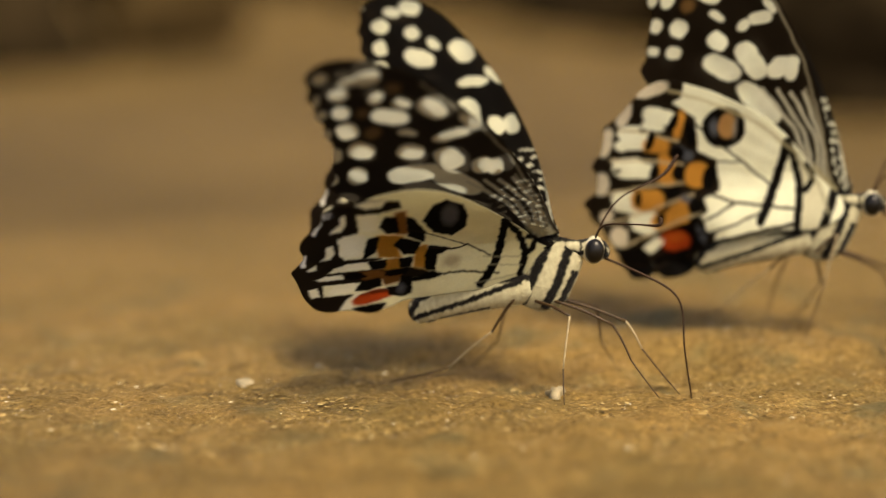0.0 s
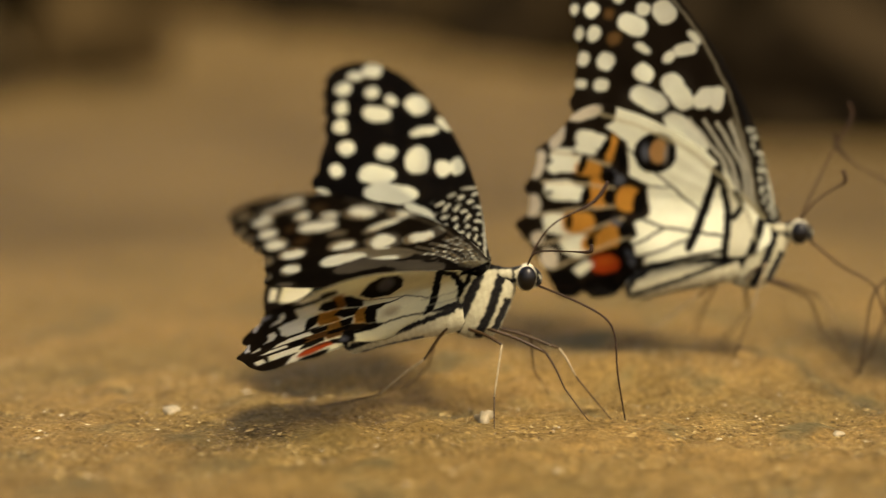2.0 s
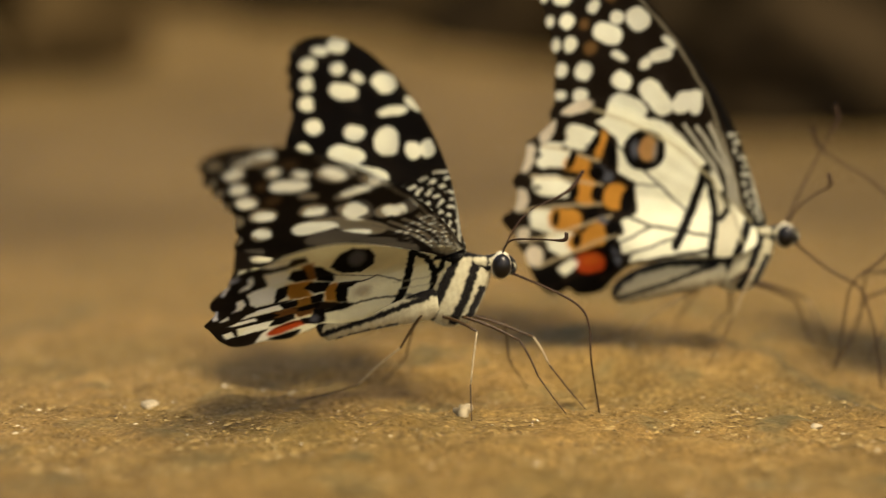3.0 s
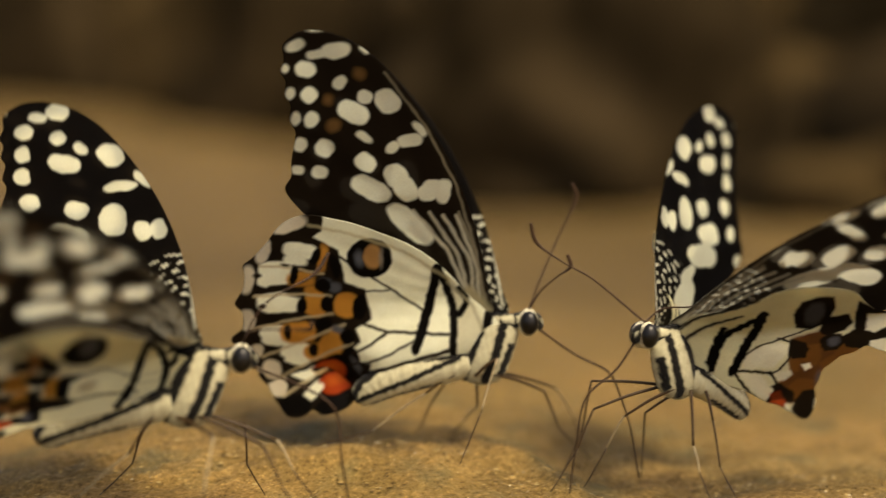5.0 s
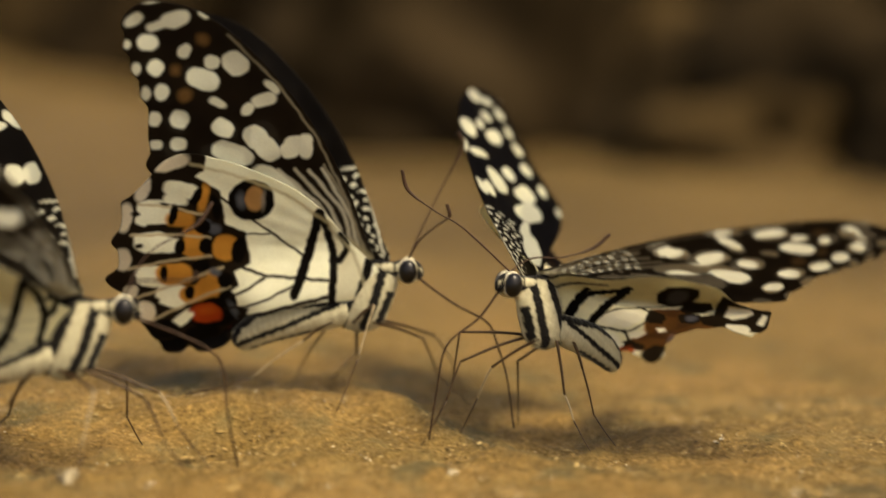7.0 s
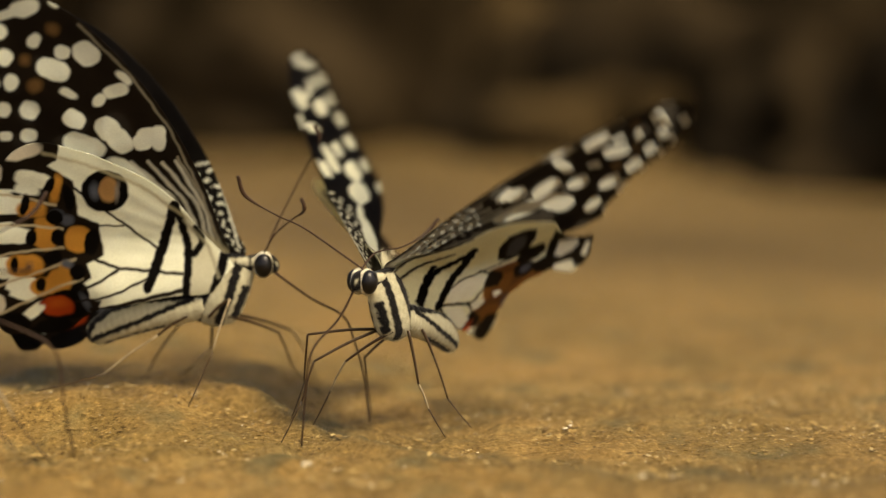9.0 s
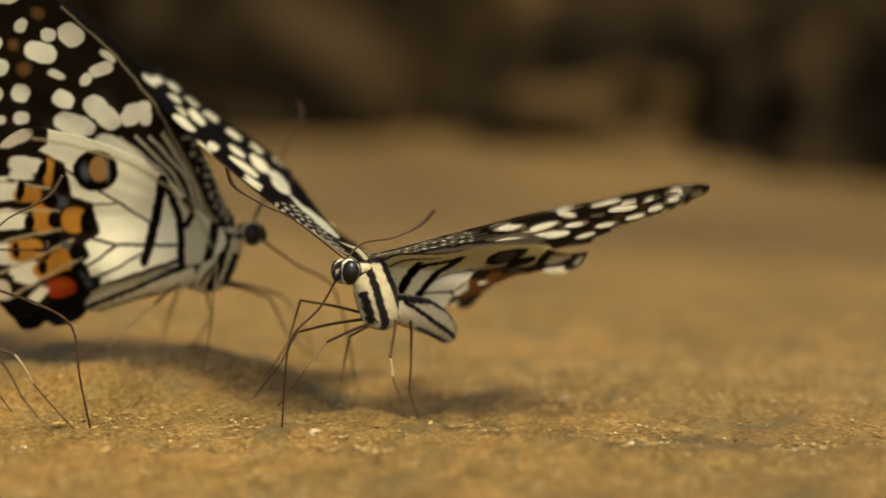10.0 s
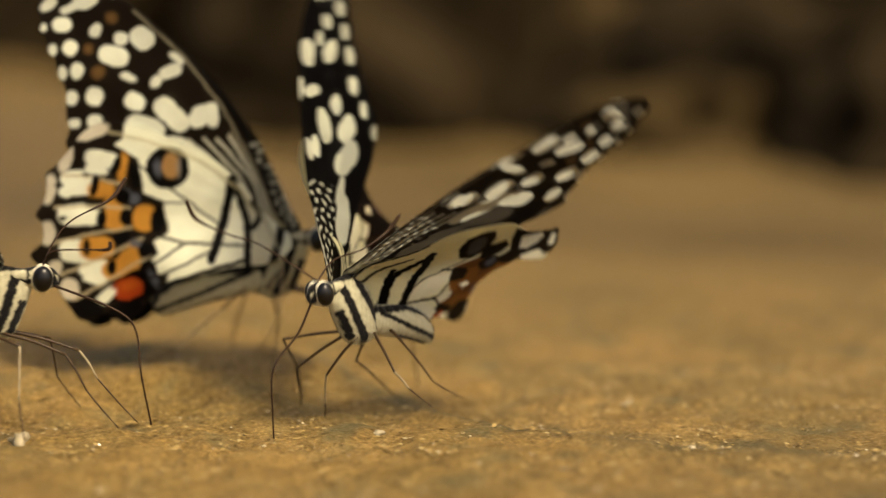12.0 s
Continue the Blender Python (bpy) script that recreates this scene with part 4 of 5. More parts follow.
def leg(root, joints, pale):
    """Femur with tibia and tarsus on it; joints in mm from the hinge."""
    j = np.asarray(joints, float)
    mats = (LEG_DARK, LEG_PALE if pale else LEG_DARK, LEG_DARK)
    femur = None
    for k, (name, r0, r1) in enumerate((("leg", 0.23, 0.17), ("tibia", 0.16, 0.12), ("tarsus", 0.11, 0.07))):
        mid = (j[k] + j[k + 1]) / 2 + np.array([0, 0, 0.25 if k < 2 else -0.1])
        path = catmull([j[k], mid, j[k + 1]], 9)
        v, f = tube(path, [r0, (r0 + r1) / 2 * 1.05, r1], 7)
        ob = child(name, shared(name, (v, f), mats[k]), root if femur is None else femur)
        femur = femur or ob
    return femur


def feeler(root, pts, r0, r1, name, mat, club=False):
    path = catmull(pts, 48)
    radii = [r0, r0, r1, r1, r1 * (2.6 if club else 0.9), r1 * (2.2 if club else 0.8)] if club else [r0, r1]
    v, f = tube(path, radii, 7)
    return child(name, shared(name, (v, f), mat), root)


def butterfly(label, hinge, size, legs, fore_mesh, hind_mesh, feelers, proboscis, drawn_in=1.0):
    """A swallowtail; hinge: height of the wing base over its feet, mm. Returns the thing and its four wings."""
    thing = new("butterfly")
    thing.scale = (size, size, size)
    tagged(thing, label, "butterfly", "butterflies drinking on the rock")
    up = Matrix.Translation((0, 0, hinge * MM))
    made = [child("thorax", THORAX, thing, "cream furry thorax with black bands"), child("abdomen", ABDOMEN, thing, "cream abdomen with black side lines")]
    head = child("head", HEAD, thing)
    made.append(head)
    tagged(child("fur", FUR_THORAX, made[0], "fine cream and black hairs"), kind="stuff")
    tagged(child("fur", FUR_ABDOMEN, made[1], "short cream and black hairs"), kind="stuff")
    tagged(child("fur", FUR_HEAD, head, "fine pale hairs"), kind="stuff")
    for s in (1, -1):
        rim = child("eye_rim", EYE_RIM, head, "pale ring round the eye")
        eye = child("eye", EYE_MESH, head, "glossy black compound eye")
        rim.scale = eye.scale = (1, s, 1)
    for pts in feelers:
        feeler(head, pts, 0.13, 0.11, "antenna", CUTICLE, True)
    feeler(head, proboscis, 0.17, 0.12, "proboscis", CUTICLE)
    limbs = []
    for joints, pale in legs:
        limbs.append((leg(thing, joints, pale), joints[0], joints[-1]))
        made.append(limbs[-1][0])
    for o in made:
        o.matrix_basis = up
    made[1].matrix_basis = up @ Matrix.Translation((-3 * MM, 0, -7.4 * MM)) @ Matrix.Diagonal((drawn_in, 1, 1, 1)) @ Matrix.Translation((3 * MM, 0, 7.4 * MM))
    wings = []
    for s, side in ((1, "right"), (-1, "left")):
        hind = child("hindwing", hind_mesh, thing, "scalloped cream hindwing with orange and red spots")
        fore = child("forewing", fore_mesh, thing, "black forewing with cream spots")
        fore.scale = (1, s, 1)
        hind.scale = (1, s, 1)
        wings.append((s, fore, hind))
    thing["hinge"] = hinge
    return thing, wings, limbs


# hip, knee, ankle and foot of each leg, mm from the wing hinge; whether the shin is pale
LEGS_A = [
    ([(-5, -1.5, -9.0), (-7.6, -0.0, -13.9), (-13.0, 1.4, -19.6), (-21.3, 3.0, -22.8)], True),
    ([(-2.2, -1.8, -9), (2.3, -4.7, -10.1), (2.0, -6.7, -16.6), (2.5, -8.5, -20.9)], True),
    ([(0.2, -1.2, -8.8), (7.9, -2.6, -11.1), (10.6, -3.4, -15.4), (14.7, -4.2, -20.0)], False),
    ([(0.2, 1.2, -8.8), (9.6, 0.0, -10.9), (12.0, -0.5, -14.3), (17.2, -1.1, -19.7)], True),
    ([(-2.2, 1.8, -9), (5.8, 4.9, -10.2), (6.7, 7.9, -15.6), (9.7, 10.3, -20.0)], False),
    ([(-5, 1.5, -9.0), (-6.5, 5.7, -12.3), (-7.4, 9.1, -16.8), (-11.2, 12.4, -21.7)], False),
]
LEGS_B = [
    ([(-5, -1.5, -9.0), (-9.0, -1.2, -11.6), (-16.2, -1.5, -16.7), (-24.8, -2.3, -18.8)], True),
    ([(-2.2, -1.8, -9), (0.7, -2.6, -6.4), (-1.3, -4.1, -13.4), (-4.0, -5.5, -20.3)], True),
    ([(0.2, -1.2, -8.8), (6.7, 3.2, -11.5), (8.6, 6.1, -16.9), (13.5, 9.3, -22.1)], False),
    ([(0.2, 1.2, -8.8), (8.1, 7.3, -11.7), (10.4, 11.5, -16.3), (12.1, 15.2, -21.9)], True),
    ([(-2.2, 1.8, -9), (-2.5, 4.9, -14.2), (-5.1, 6.9, -17.0), (-7.7, 8.7, -19.1)], True),
    ([(-5, 1.5, -9.0), (-7.1, 4.6, -11.2), (-10.2, 6.8, -15.9), (-11.7, 9.0, -18.8)], False),
]
LEGS_C = [
    ([(-5, -1.5, -9.0), (-2.0, -6.7, -13.0), (-4.0, -8.9, -18.1), (-5.8, -10.9, -22.9)], False),
    ([(-2.2, -1.8, -9), (6.9, -7.7, -9.1), (6.6, -9.2, -16.3), (8.0, -11.3, -22.8)], False),
    ([(0.2, -1.2, -8.8), (8.5, -4.5, -12.6), (10.0, -4.9, -17.8), (12.8, -6.0, -23.9)], False),
    ([(0.2, 1.2, -8.8), (4.4, -3.2, -13.2), (4.9, -5.4, -17.7), (6.1, -7.7, -23.4)], True),
    ([(-2.2, 1.8, -9), (-3.3, 2.9, -16.1), (-4.3, 3.9, -19.3), (-6.3, 5.3, -23.2)], True),
    ([(-5, 1.5, -9.0), (-6.4, 2.3, -12.9), (-8.1, 3.1, -18.8), (-11.1, 4.5, -22.9)], False),
]


# ---- the three butterflies ----
bfly_a, wings_a, legs_a = butterfly("cream and black spotted butterfly fanning its wings on the rock", 21.2, 1.02, LEGS_A, FORE_WORN, HIND_CURLED,
    [[(4.6, -0.5, -0.5), (5.7, -2.4, 1.7), (9.3, -3.7, 2.3), (12.3, -4.9, 2.6), (12.6, -4.9, 3.6)], [(4.6, 0.5, -0.5), (6.0, 1.5, 2.9), (8.0, 2.3, 5.4), (12.6, 3.9, 8.2), (14.4, 4.7, 11.0)]],
    [(6.0, -0.2, -2.7), (11.8, -1.4, -4.5), (15.2, -2.2, -6.1), (16.6, -2.3, -8.4), (17.3, -2.8, -13.0), (19.0, -1.4, -19.8)])
bfly_b, wings_b, legs_b = butterfly("cream and black spotted butterfly standing with closed wings", 21.6, 1.015, LEGS_B, FORE_MESH, HIND_MESH,
    [[(4.6, -0.5, -0.5), (6.1, -1.0, 2.3), (8.3, -1.6, 4.4), (10.0, -2.4, 5.8), (9.6, -2.4, 7.4)], [(4.6, 0.5, -0.5), (6.2, 2.0, 3.9), (8.4, 4.3, 9.1), (10.8, 5.7, 14.4), (10.2, 5.6, 16.7)]],
    [(6.0, -0.2, -2.7), (10.9, 0.7, -6.1), (15.4, 0.5, -8.3), (17.0, -0.3, -11.2), (18.5, -1.0, -15.6), (19.7, -1.8, -22.0)])
bfly_c, wings_c, legs_c = butterfly("cream and black spotted butterfly beating torn, half-open wings", 23.0, 0.98, LEGS_C, FORE_WORN, HIND_TORN,
    [[(4.6, 0.5, -0.5), (7.7, -7.0, 4.7), (10.7, -9.5, 6.7), (13.6, -12.0, 9.2), (14.6, -12.4, 11.9)], [(4.6, -0.5, -0.5), (0.5, -1.4, 1.4), (-4.6, -1.3, 1.7), (-9.2, -1.2, 3.0), (-11.5, -0.6, 5.0)]],
    [(6.0, -0.2, -2.7), (8.4, -0.9, -6.4), (12.4, -1.8, -10.1), (13.2, -2.3, -16.1), (13.6, -2.7, -22.4)], 0.70)


# ---- ground ----
LIP_X = [-0.020, 0.002, 0.018, 0.027, 0.033, 0.040, 0.049, 0.056, 0.080, 0.120]
LIP_Y = [0.070, 0.046, 0.027, 0.011, 0.002, -0.005, -0.0125, -0.0165, -0.025, -0.033]


def ground_height(x, y):
    """Level of the ground in metres: a low ledge behind, small swells, a rise far off."""
    ledge = 0.0045 * step01((y - 0.006) / 0.020) * (1 - step01((x + 0.002) / 0.045)) * step01((x + 0.060) / 0.03)
    d = np.hypot(x, y)
    swell = 0.0006 * np.sin(x * 95 + 1.0) * np.sin(y * 80 + 0.5) + 0.004 * np.sin(x * 9 + 2) * np.sin(y * 7) * step01((d - 0.08) / 0.3)
    far = 0.16 * step01((y - 0.9) / 1.8) * step01((0.1 - x) / 0.6)
    rise = 0.030 * step01((y - 0.22) / 1.1) * step01((x + 0.45) / 0.4)
    # a worn edge that runs slantwise across the slab, with a shallow dip behind it
    d = (y - np.interp(x, LIP_X, LIP_Y)) * 0.72
    keep = step01((x + 0.012) / 0.02) * (1 - step01((x - 0.09) / 0.05))
    lip = keep * (0.0006 * np.exp(-(((d + 0.002) / 0.003) ** 2)) - 0.0009 * step01(d / 0.0026) * (1 - step01((d - 0.006) / 0.018)))
    return ledge + swell + far + rise + lip


def graded(lo, hi, core, fine, growth=1.045):
    """Positions that lie fine apart within the core and ever wider apart beyond it."""
    mid = list(np.arange(core[0], core[1], fine))
    s, v = fine, mid[-1]
    while v < hi:
        s *= growth
        v += s
        mid.append(v)
    s, v = fine, mid[0]
    while v > lo:
        s *= growth
        v -= s
        mid.insert(0, v)
    return np.array(mid)


def ground_sheet():
    xs, ys = graded(-40, 40, (-0.10, 0.12), 0.0007), graded(-40, 60, (-0.055, 0.05), 0.0006)
    gx, gy = np.meshgrid(xs, ys, indexing="ij")
    z = ground_height(gx, gy)
    near = np.exp(-((gx / 0.22) ** 2 + (gy / 0.12) ** 2))
    rough = np.zeros(gx.shape)
    rng = np.random.RandomState(5)
    for k in range(46):
        f = 260 * 1.055**k
        th, ph = rng.rand(2) * 2 * np.pi
        rough += 0.00052 * (260 / f) ** 0.75 * np.sin((gx * math.cos(th) + gy * math.sin(th)) * f + ph + 1.5 * np.sin((gx * math.sin(th) - gy * math.cos(th)) * f * 0.41 + ph))
    z = z + near * 0.27 * rough
    v = np.stack([gx, gy, z], -1).reshape(-1, 3)
    m = len(ys)
    i, j = np.meshgrid(np.arange(len(xs) - 1), np.arange(m - 1), indexing="ij")
    q = np.stack([i * m + j, (i + 1) * m + j, (i + 1) * m + j + 1, i * m + j + 1], -1).reshape(-1, 4)
    # shadow behind the worn edge, painted in as a dark band
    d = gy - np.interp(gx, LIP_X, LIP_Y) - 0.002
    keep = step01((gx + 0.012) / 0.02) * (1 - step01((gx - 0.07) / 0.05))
    damp_shade = keep * np.exp(-((d / 0.0055) ** 2)) * np.clip(0.75 + 0.5 * np.sin(gx * 310 + 2 * np.sin(gy * 400)) * np.sin(gx * 130 + gy * 260), 0, 1)
    return mesh_object("ground", v, q, GROUND, None, np.repeat(damp_shade.reshape(-1, 1), 3, 1))


ground = tagged(ground_sheet(), "ochre sandy rock with damp dark patches and grit", "ground", kind="structure")


def grit(name, count, mat, box, sizes, seed, label, flat=0.6):
    """Loose grains too small and many to count, as one mesh."""
    rng = np.random.RandomState(seed)
    base = np.array([(1, 0, 0), (-1, 0, 0), (0, 1, 0), (0, -1, 0), (0, 0, 1), (0, 0, -1)], float)
    tri = np.array([(0, 2, 4), (2, 1, 4), (1, 3, 4), (3, 0, 4), (2, 0, 5), (1, 2, 5), (3, 1, 5), (0, 3, 5)])
    vs, fs = [], []
    for k in range(count):
        x, y = rng.uniform(box[0], box[1]), rng.uniform(box[2], box[3])
        s = sizes[0] * (sizes[1] / sizes[0]) ** (rng.rand() ** 1.7)
        p = base * (0.5 + 0.9 * rng.rand(6, 1)) * s * np.array([1, 0.8, flat])
        a = rng.rand() * 6.3
        p = p @ np.array([[math.cos(a), -math.sin(a), 0], [math.sin(a), math.cos(a), 0.12], [0, 0.15, 1]])
        vs.append(p + (x, y, float(ground_height(np.array(x), np.array(y))) + 0.15 * s))
        fs.append(tri + 6 * k)
    ob = mesh_object(name, np.concatenate(vs), np.concatenate(fs), mat, smooth=False)
    return tagged(ob, label, "sand", kind="stuff")


grit("sand_grit", 30000, GRAIN, (-0.11, 0.13, -0.042, 0.035), (0.00009, 0.00052), 11, "thin ochre flakes and sand grains on the rock", 0.26)
grit("wet_grit", 2600, GRAIN_WET, (-0.10, 0.12, -0.045, 0.03), (0.00005, 0.00022), 12, "glinting wet quartz grains on the rock")


def lump(name, place, size, mat, seed, label, category, n=26, rough=0.3):
    """An irregular stone resting in the ground."""
    v, f = ball((0, 0, 0), (1, 1, 1), n)
    rng = np.random.RandomState(seed)
    d = np.ones(len(v))
    for k in range(9):
        w = rng.normal(0, 1.4 + 0.45 * k, 3)
        d += rough / (1 + 0.45 * k) * np.sin(v @ w + rng.rand() * 6.3)
    v = v * d[:, None] * np.asarray(size)
    ob = mesh_object(name, v, f, mat)
    ob.matrix_world = pose(place[0], place[1], place[2], 0, 0, rng.rand() * 360)
    return tagged(ob, label, category)


PEBBLE = simple("sandy_pebble", (0.29, 0.235, 0.14), 0.55, 0.4, 1400, 0.4, 0.6)
lump("pebble", (-0.0237, -0.0030, 0.0002), (0.0013, 0.0010, 0.0009), PEBBLE, 3, "small whitish wet pebble by the feet", "pebble", 16)
lump("pebble", (0.0528, -0.0164, 0.0000), (0.0007, 0.0005, 0.0003), GRAIN_WET, 14, "glinting wet pebble on bare rock", "pebble", 16)
lump("pebble", (0.0506, -0.0166, 0.0000), (0.0006, 0.0005, 0.0003), GRAIN_WET, 15, "glinting wet pebble on bare rock", "pebble", 16)
lump("pebble", (0.0517, -0.0168, 0.0001), (0.0010, 0.0007, 0.0004), GRAIN_WET, 4, "glinting wet pebble on bare rock", "pebble", 16)
lump("pebble", (0.0217, -0.0051, 0.0001), (0.0009, 0.0007, 0.0005), PEBBLE, 6, "glinting wet pebble on bare rock", "pebble", 16)
lump("pebble", (-0.066, -0.003, -0.0002), (0.0016, 0.0012, 0.0007), PEBBLE, 7, "flat pale pebble on bare rock", "pebble", 16)

# ---- stones and litter behind, far out of focus ----
far_rng = random.Random(8)
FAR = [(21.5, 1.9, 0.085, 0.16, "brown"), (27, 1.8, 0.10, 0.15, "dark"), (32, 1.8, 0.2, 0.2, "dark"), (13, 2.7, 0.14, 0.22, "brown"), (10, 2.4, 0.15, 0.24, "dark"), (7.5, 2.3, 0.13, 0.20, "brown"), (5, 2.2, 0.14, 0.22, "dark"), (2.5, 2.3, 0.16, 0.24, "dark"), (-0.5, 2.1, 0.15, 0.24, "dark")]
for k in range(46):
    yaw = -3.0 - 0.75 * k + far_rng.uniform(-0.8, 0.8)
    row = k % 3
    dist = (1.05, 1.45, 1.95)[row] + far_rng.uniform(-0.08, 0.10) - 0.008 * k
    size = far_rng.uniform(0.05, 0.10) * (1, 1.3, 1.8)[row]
    # the dark tone paints in deep shade, most of all at the far right
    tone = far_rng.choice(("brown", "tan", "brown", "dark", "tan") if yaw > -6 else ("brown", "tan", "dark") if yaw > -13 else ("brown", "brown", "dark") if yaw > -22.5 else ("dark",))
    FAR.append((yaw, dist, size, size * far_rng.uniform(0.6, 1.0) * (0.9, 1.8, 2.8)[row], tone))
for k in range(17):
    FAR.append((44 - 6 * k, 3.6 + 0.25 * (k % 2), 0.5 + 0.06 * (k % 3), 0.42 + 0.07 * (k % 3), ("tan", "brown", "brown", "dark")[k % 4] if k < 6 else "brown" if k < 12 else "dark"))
TONES = {"dark": (ROCK_SHADED, "boulder with deep shade put into its dark colour"), "brown": (ROCK_BROWN, "brown weathered boulder behind the sand"), "tan": (ROCK_TAN, "pale tan stone among dark rocks")}
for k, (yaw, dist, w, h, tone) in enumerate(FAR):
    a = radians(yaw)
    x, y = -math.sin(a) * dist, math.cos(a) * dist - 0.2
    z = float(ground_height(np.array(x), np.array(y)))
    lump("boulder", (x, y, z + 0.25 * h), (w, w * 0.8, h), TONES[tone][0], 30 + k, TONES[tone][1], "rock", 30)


# ---- what moves ----
def flap(hinge, s, opened, sweep, twist, ahead=(0, 0, 0)):
    """Pose of one wing: raised shut at 0, opened outward by degrees, drawn forward by sweep, turned on its long side by twist."""
    tilt = radians(20)
    axis = Vector((math.cos(tilt), 0, math.sin(tilt)))
    return Matrix.Translation((ahead[0] * MM, ahead[1] * MM, (hinge + ahead[2]) * MM)) @ Matrix.Rotation(radians(s * opened), 4, axis) @ Matrix.Rotation(radians(sweep), 4, "Y") @ Matrix.Rotation(radians(twist), 4, "Z")


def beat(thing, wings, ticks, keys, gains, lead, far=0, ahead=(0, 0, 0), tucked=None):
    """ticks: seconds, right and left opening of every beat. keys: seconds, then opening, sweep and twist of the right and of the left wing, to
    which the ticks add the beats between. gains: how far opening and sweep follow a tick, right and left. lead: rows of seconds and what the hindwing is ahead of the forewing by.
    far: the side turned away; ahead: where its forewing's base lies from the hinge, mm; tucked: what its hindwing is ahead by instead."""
    kt = [k[0] for k in keys]
    tt = [r[0] for r in ticks]
    times = sorted(set(kt) | {t for t in tt if all(abs(t - k) > 0.05 for k in kt)})
    for s, fore, hind in wings:
        col, at = (1, 1) if s > 0 else (2, 4)
        raw = [r[col] for r in ticks]
        base = np.interp(kt, tt, raw)
        open_gain, sweep_gain = gains[:2] if s > 0 else gains[2:]
        fores, hinds = [], []
        for t in times:
            o, w, z = (float(np.interp(t, kt, [k[at + n] for k in keys])) for n in range(3))
            d = float(np.interp(t, tt, raw) - np.interp(t, kt, base))
            a, b, c = (float(np.interp(t, [r[0] for r in lead], [r[n] for r in lead])) for n in (1, 2, 3))
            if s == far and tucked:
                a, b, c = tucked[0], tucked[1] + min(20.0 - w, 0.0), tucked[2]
            o, w = max(o + open_gain * d, 1.0), w + sweep_gain * d
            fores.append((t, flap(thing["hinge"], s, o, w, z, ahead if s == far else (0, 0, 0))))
            hinds.append((t, flap(thing["hinge"], s, o + a, w + b, z + s * c)))
        walk(fore, fores)
        walk(hind, hinds)


def stand(thing, legs, rows, late_feet=None, late=99.0, early=-1.0):
    """rows: seconds, hinge x y z in mm, heading, pitch. The feet keep their places on the ground."""
    size = thing.scale[0]
    poses = [(t, Matrix.Translation((x * MM, y * MM, z * MM)) @ pose(0, 0, 0, 0, -p, h) @ Matrix.Translation((0, 0, -thing["hinge"] * MM * size))) for t, x, y, z, h, p in rows]
    walk(thing, poses)
    up = Vector((0, 0, thing["hinge"] * MM))
    grow = Matrix.Diagonal((size, size, size, 1))
    rest = poses[REST[thing.name]][1] @ grow
    for k, (limb, hip, foot) in enumerate(legs):
        hip, foot = Vector(hip) * MM + up, Vector(foot) * MM + up
        keys = []
        for t, m in poses:
            goal = m @ grow @ foot if t < early else Vector(late_feet[k]) * MM if late_feet and t >= late else rest @ foot
            turn = (foot - hip).rotation_difference((m @ grow).inverted() @ goal - hip)
            keys.append((t, Matrix.Translation(hip) @ turn.to_matrix().to_4x4() @ Matrix.Translation(up - hip)))
        walk(limb, keys)


# which row of its standing rows a butterfly's leg shapes belong to
REST = {"butterfly": 5, "butterfly.001": 7, "butterfly.002": 7}
LATE_FEET = [(27.1, 12.9, 0.1), (13.7, 14.0, 1.6), (13.8, 9.5, 0.7), (16.4, 3.8, 0.2), (31.3, -18.9, 0.4), (37.3, 4.2, -0.4)]
# seconds, hinge x y z in mm, heading, pitch; seconds, opening, sweep, twist of the right and the left wing
STAND_A = [(0, -23.5, 0, 21.4, 5.5, -4.7), (0.5, -23.6, 0, 21, 4.9, -4.1), (1, -23.3, 0, 21.2, 5, -4.4), (1.5, -22.6, 0, 21.2, 3.6, -5.2), (2, -22.9, 0, 20.9, 4.5, -4.1), (2.5, -23.2, 0, 21.6, 4.7, -4.6), (3, -23.4, 0, 21.7, 4.4, -4.6), (3.5, -23.2, 0, 20.9, 4.6, -3.9), (5.5, -22.4, 0, 22.3, 4.4, -4.3)]
STAND_A += [(6, -22.4, 0, 22.2, 4.1, -4.3), (6.5, -22.2, 0, 22.3, 4.5, -4.4), (7, -21.5, 0, 21.9, 4.5, -4.4), (7.5, -21.8, 0, 22.6, 4.5, -4.4), (11.5, -24.7, 0, 22.2, 4.5, -4.4), (12, -25, 0, 22.7, 4.5, -4.4)]
STAND_B = [(0, 13.4, 22, 26.1, -0.5, -3.9), (0.5, 13.4, 22, 25.5, -0.4, -3.8), (1, 13.9, 22, 25.3, -0.9, -3.9), (2, 14, 22, 25.3, -0.9, -4.2), (2.5, 14, 22, 24.5, -0.8, -3.7), (3, 15.2, 22, 23.9, -2, -3.9), (3.5, 15.2, 22, 24.5, -1.4, -4), (5.5, 14, 22, 23.4, -9.6, -0.2), (6, 14.6, 22, 23.3, -14.1, 0)]
STAND_B += [(6.5, 14.3, 22, 23.6, -11.9, -2.1), (7, 14.5, 22, 23.6, -10.8, -2.4), (7.5, 15.5, 22, 23.2, -13.6, -2.6), (9.5, 14.5, 22, 23.9, -12.7, -2.6), (10, 11.9, 22, 25, -8.1, -2.4), (10.5, 11.8, 22, 25.9, -7.4, -2.4), (11, 11.6, 22, 25.7, -7.1, -2.3), (11.5, 11.6, 22, 25.1, -6.2, -2.2), (12, 11.6, 22, 24.8, -7.9, -2.5)]
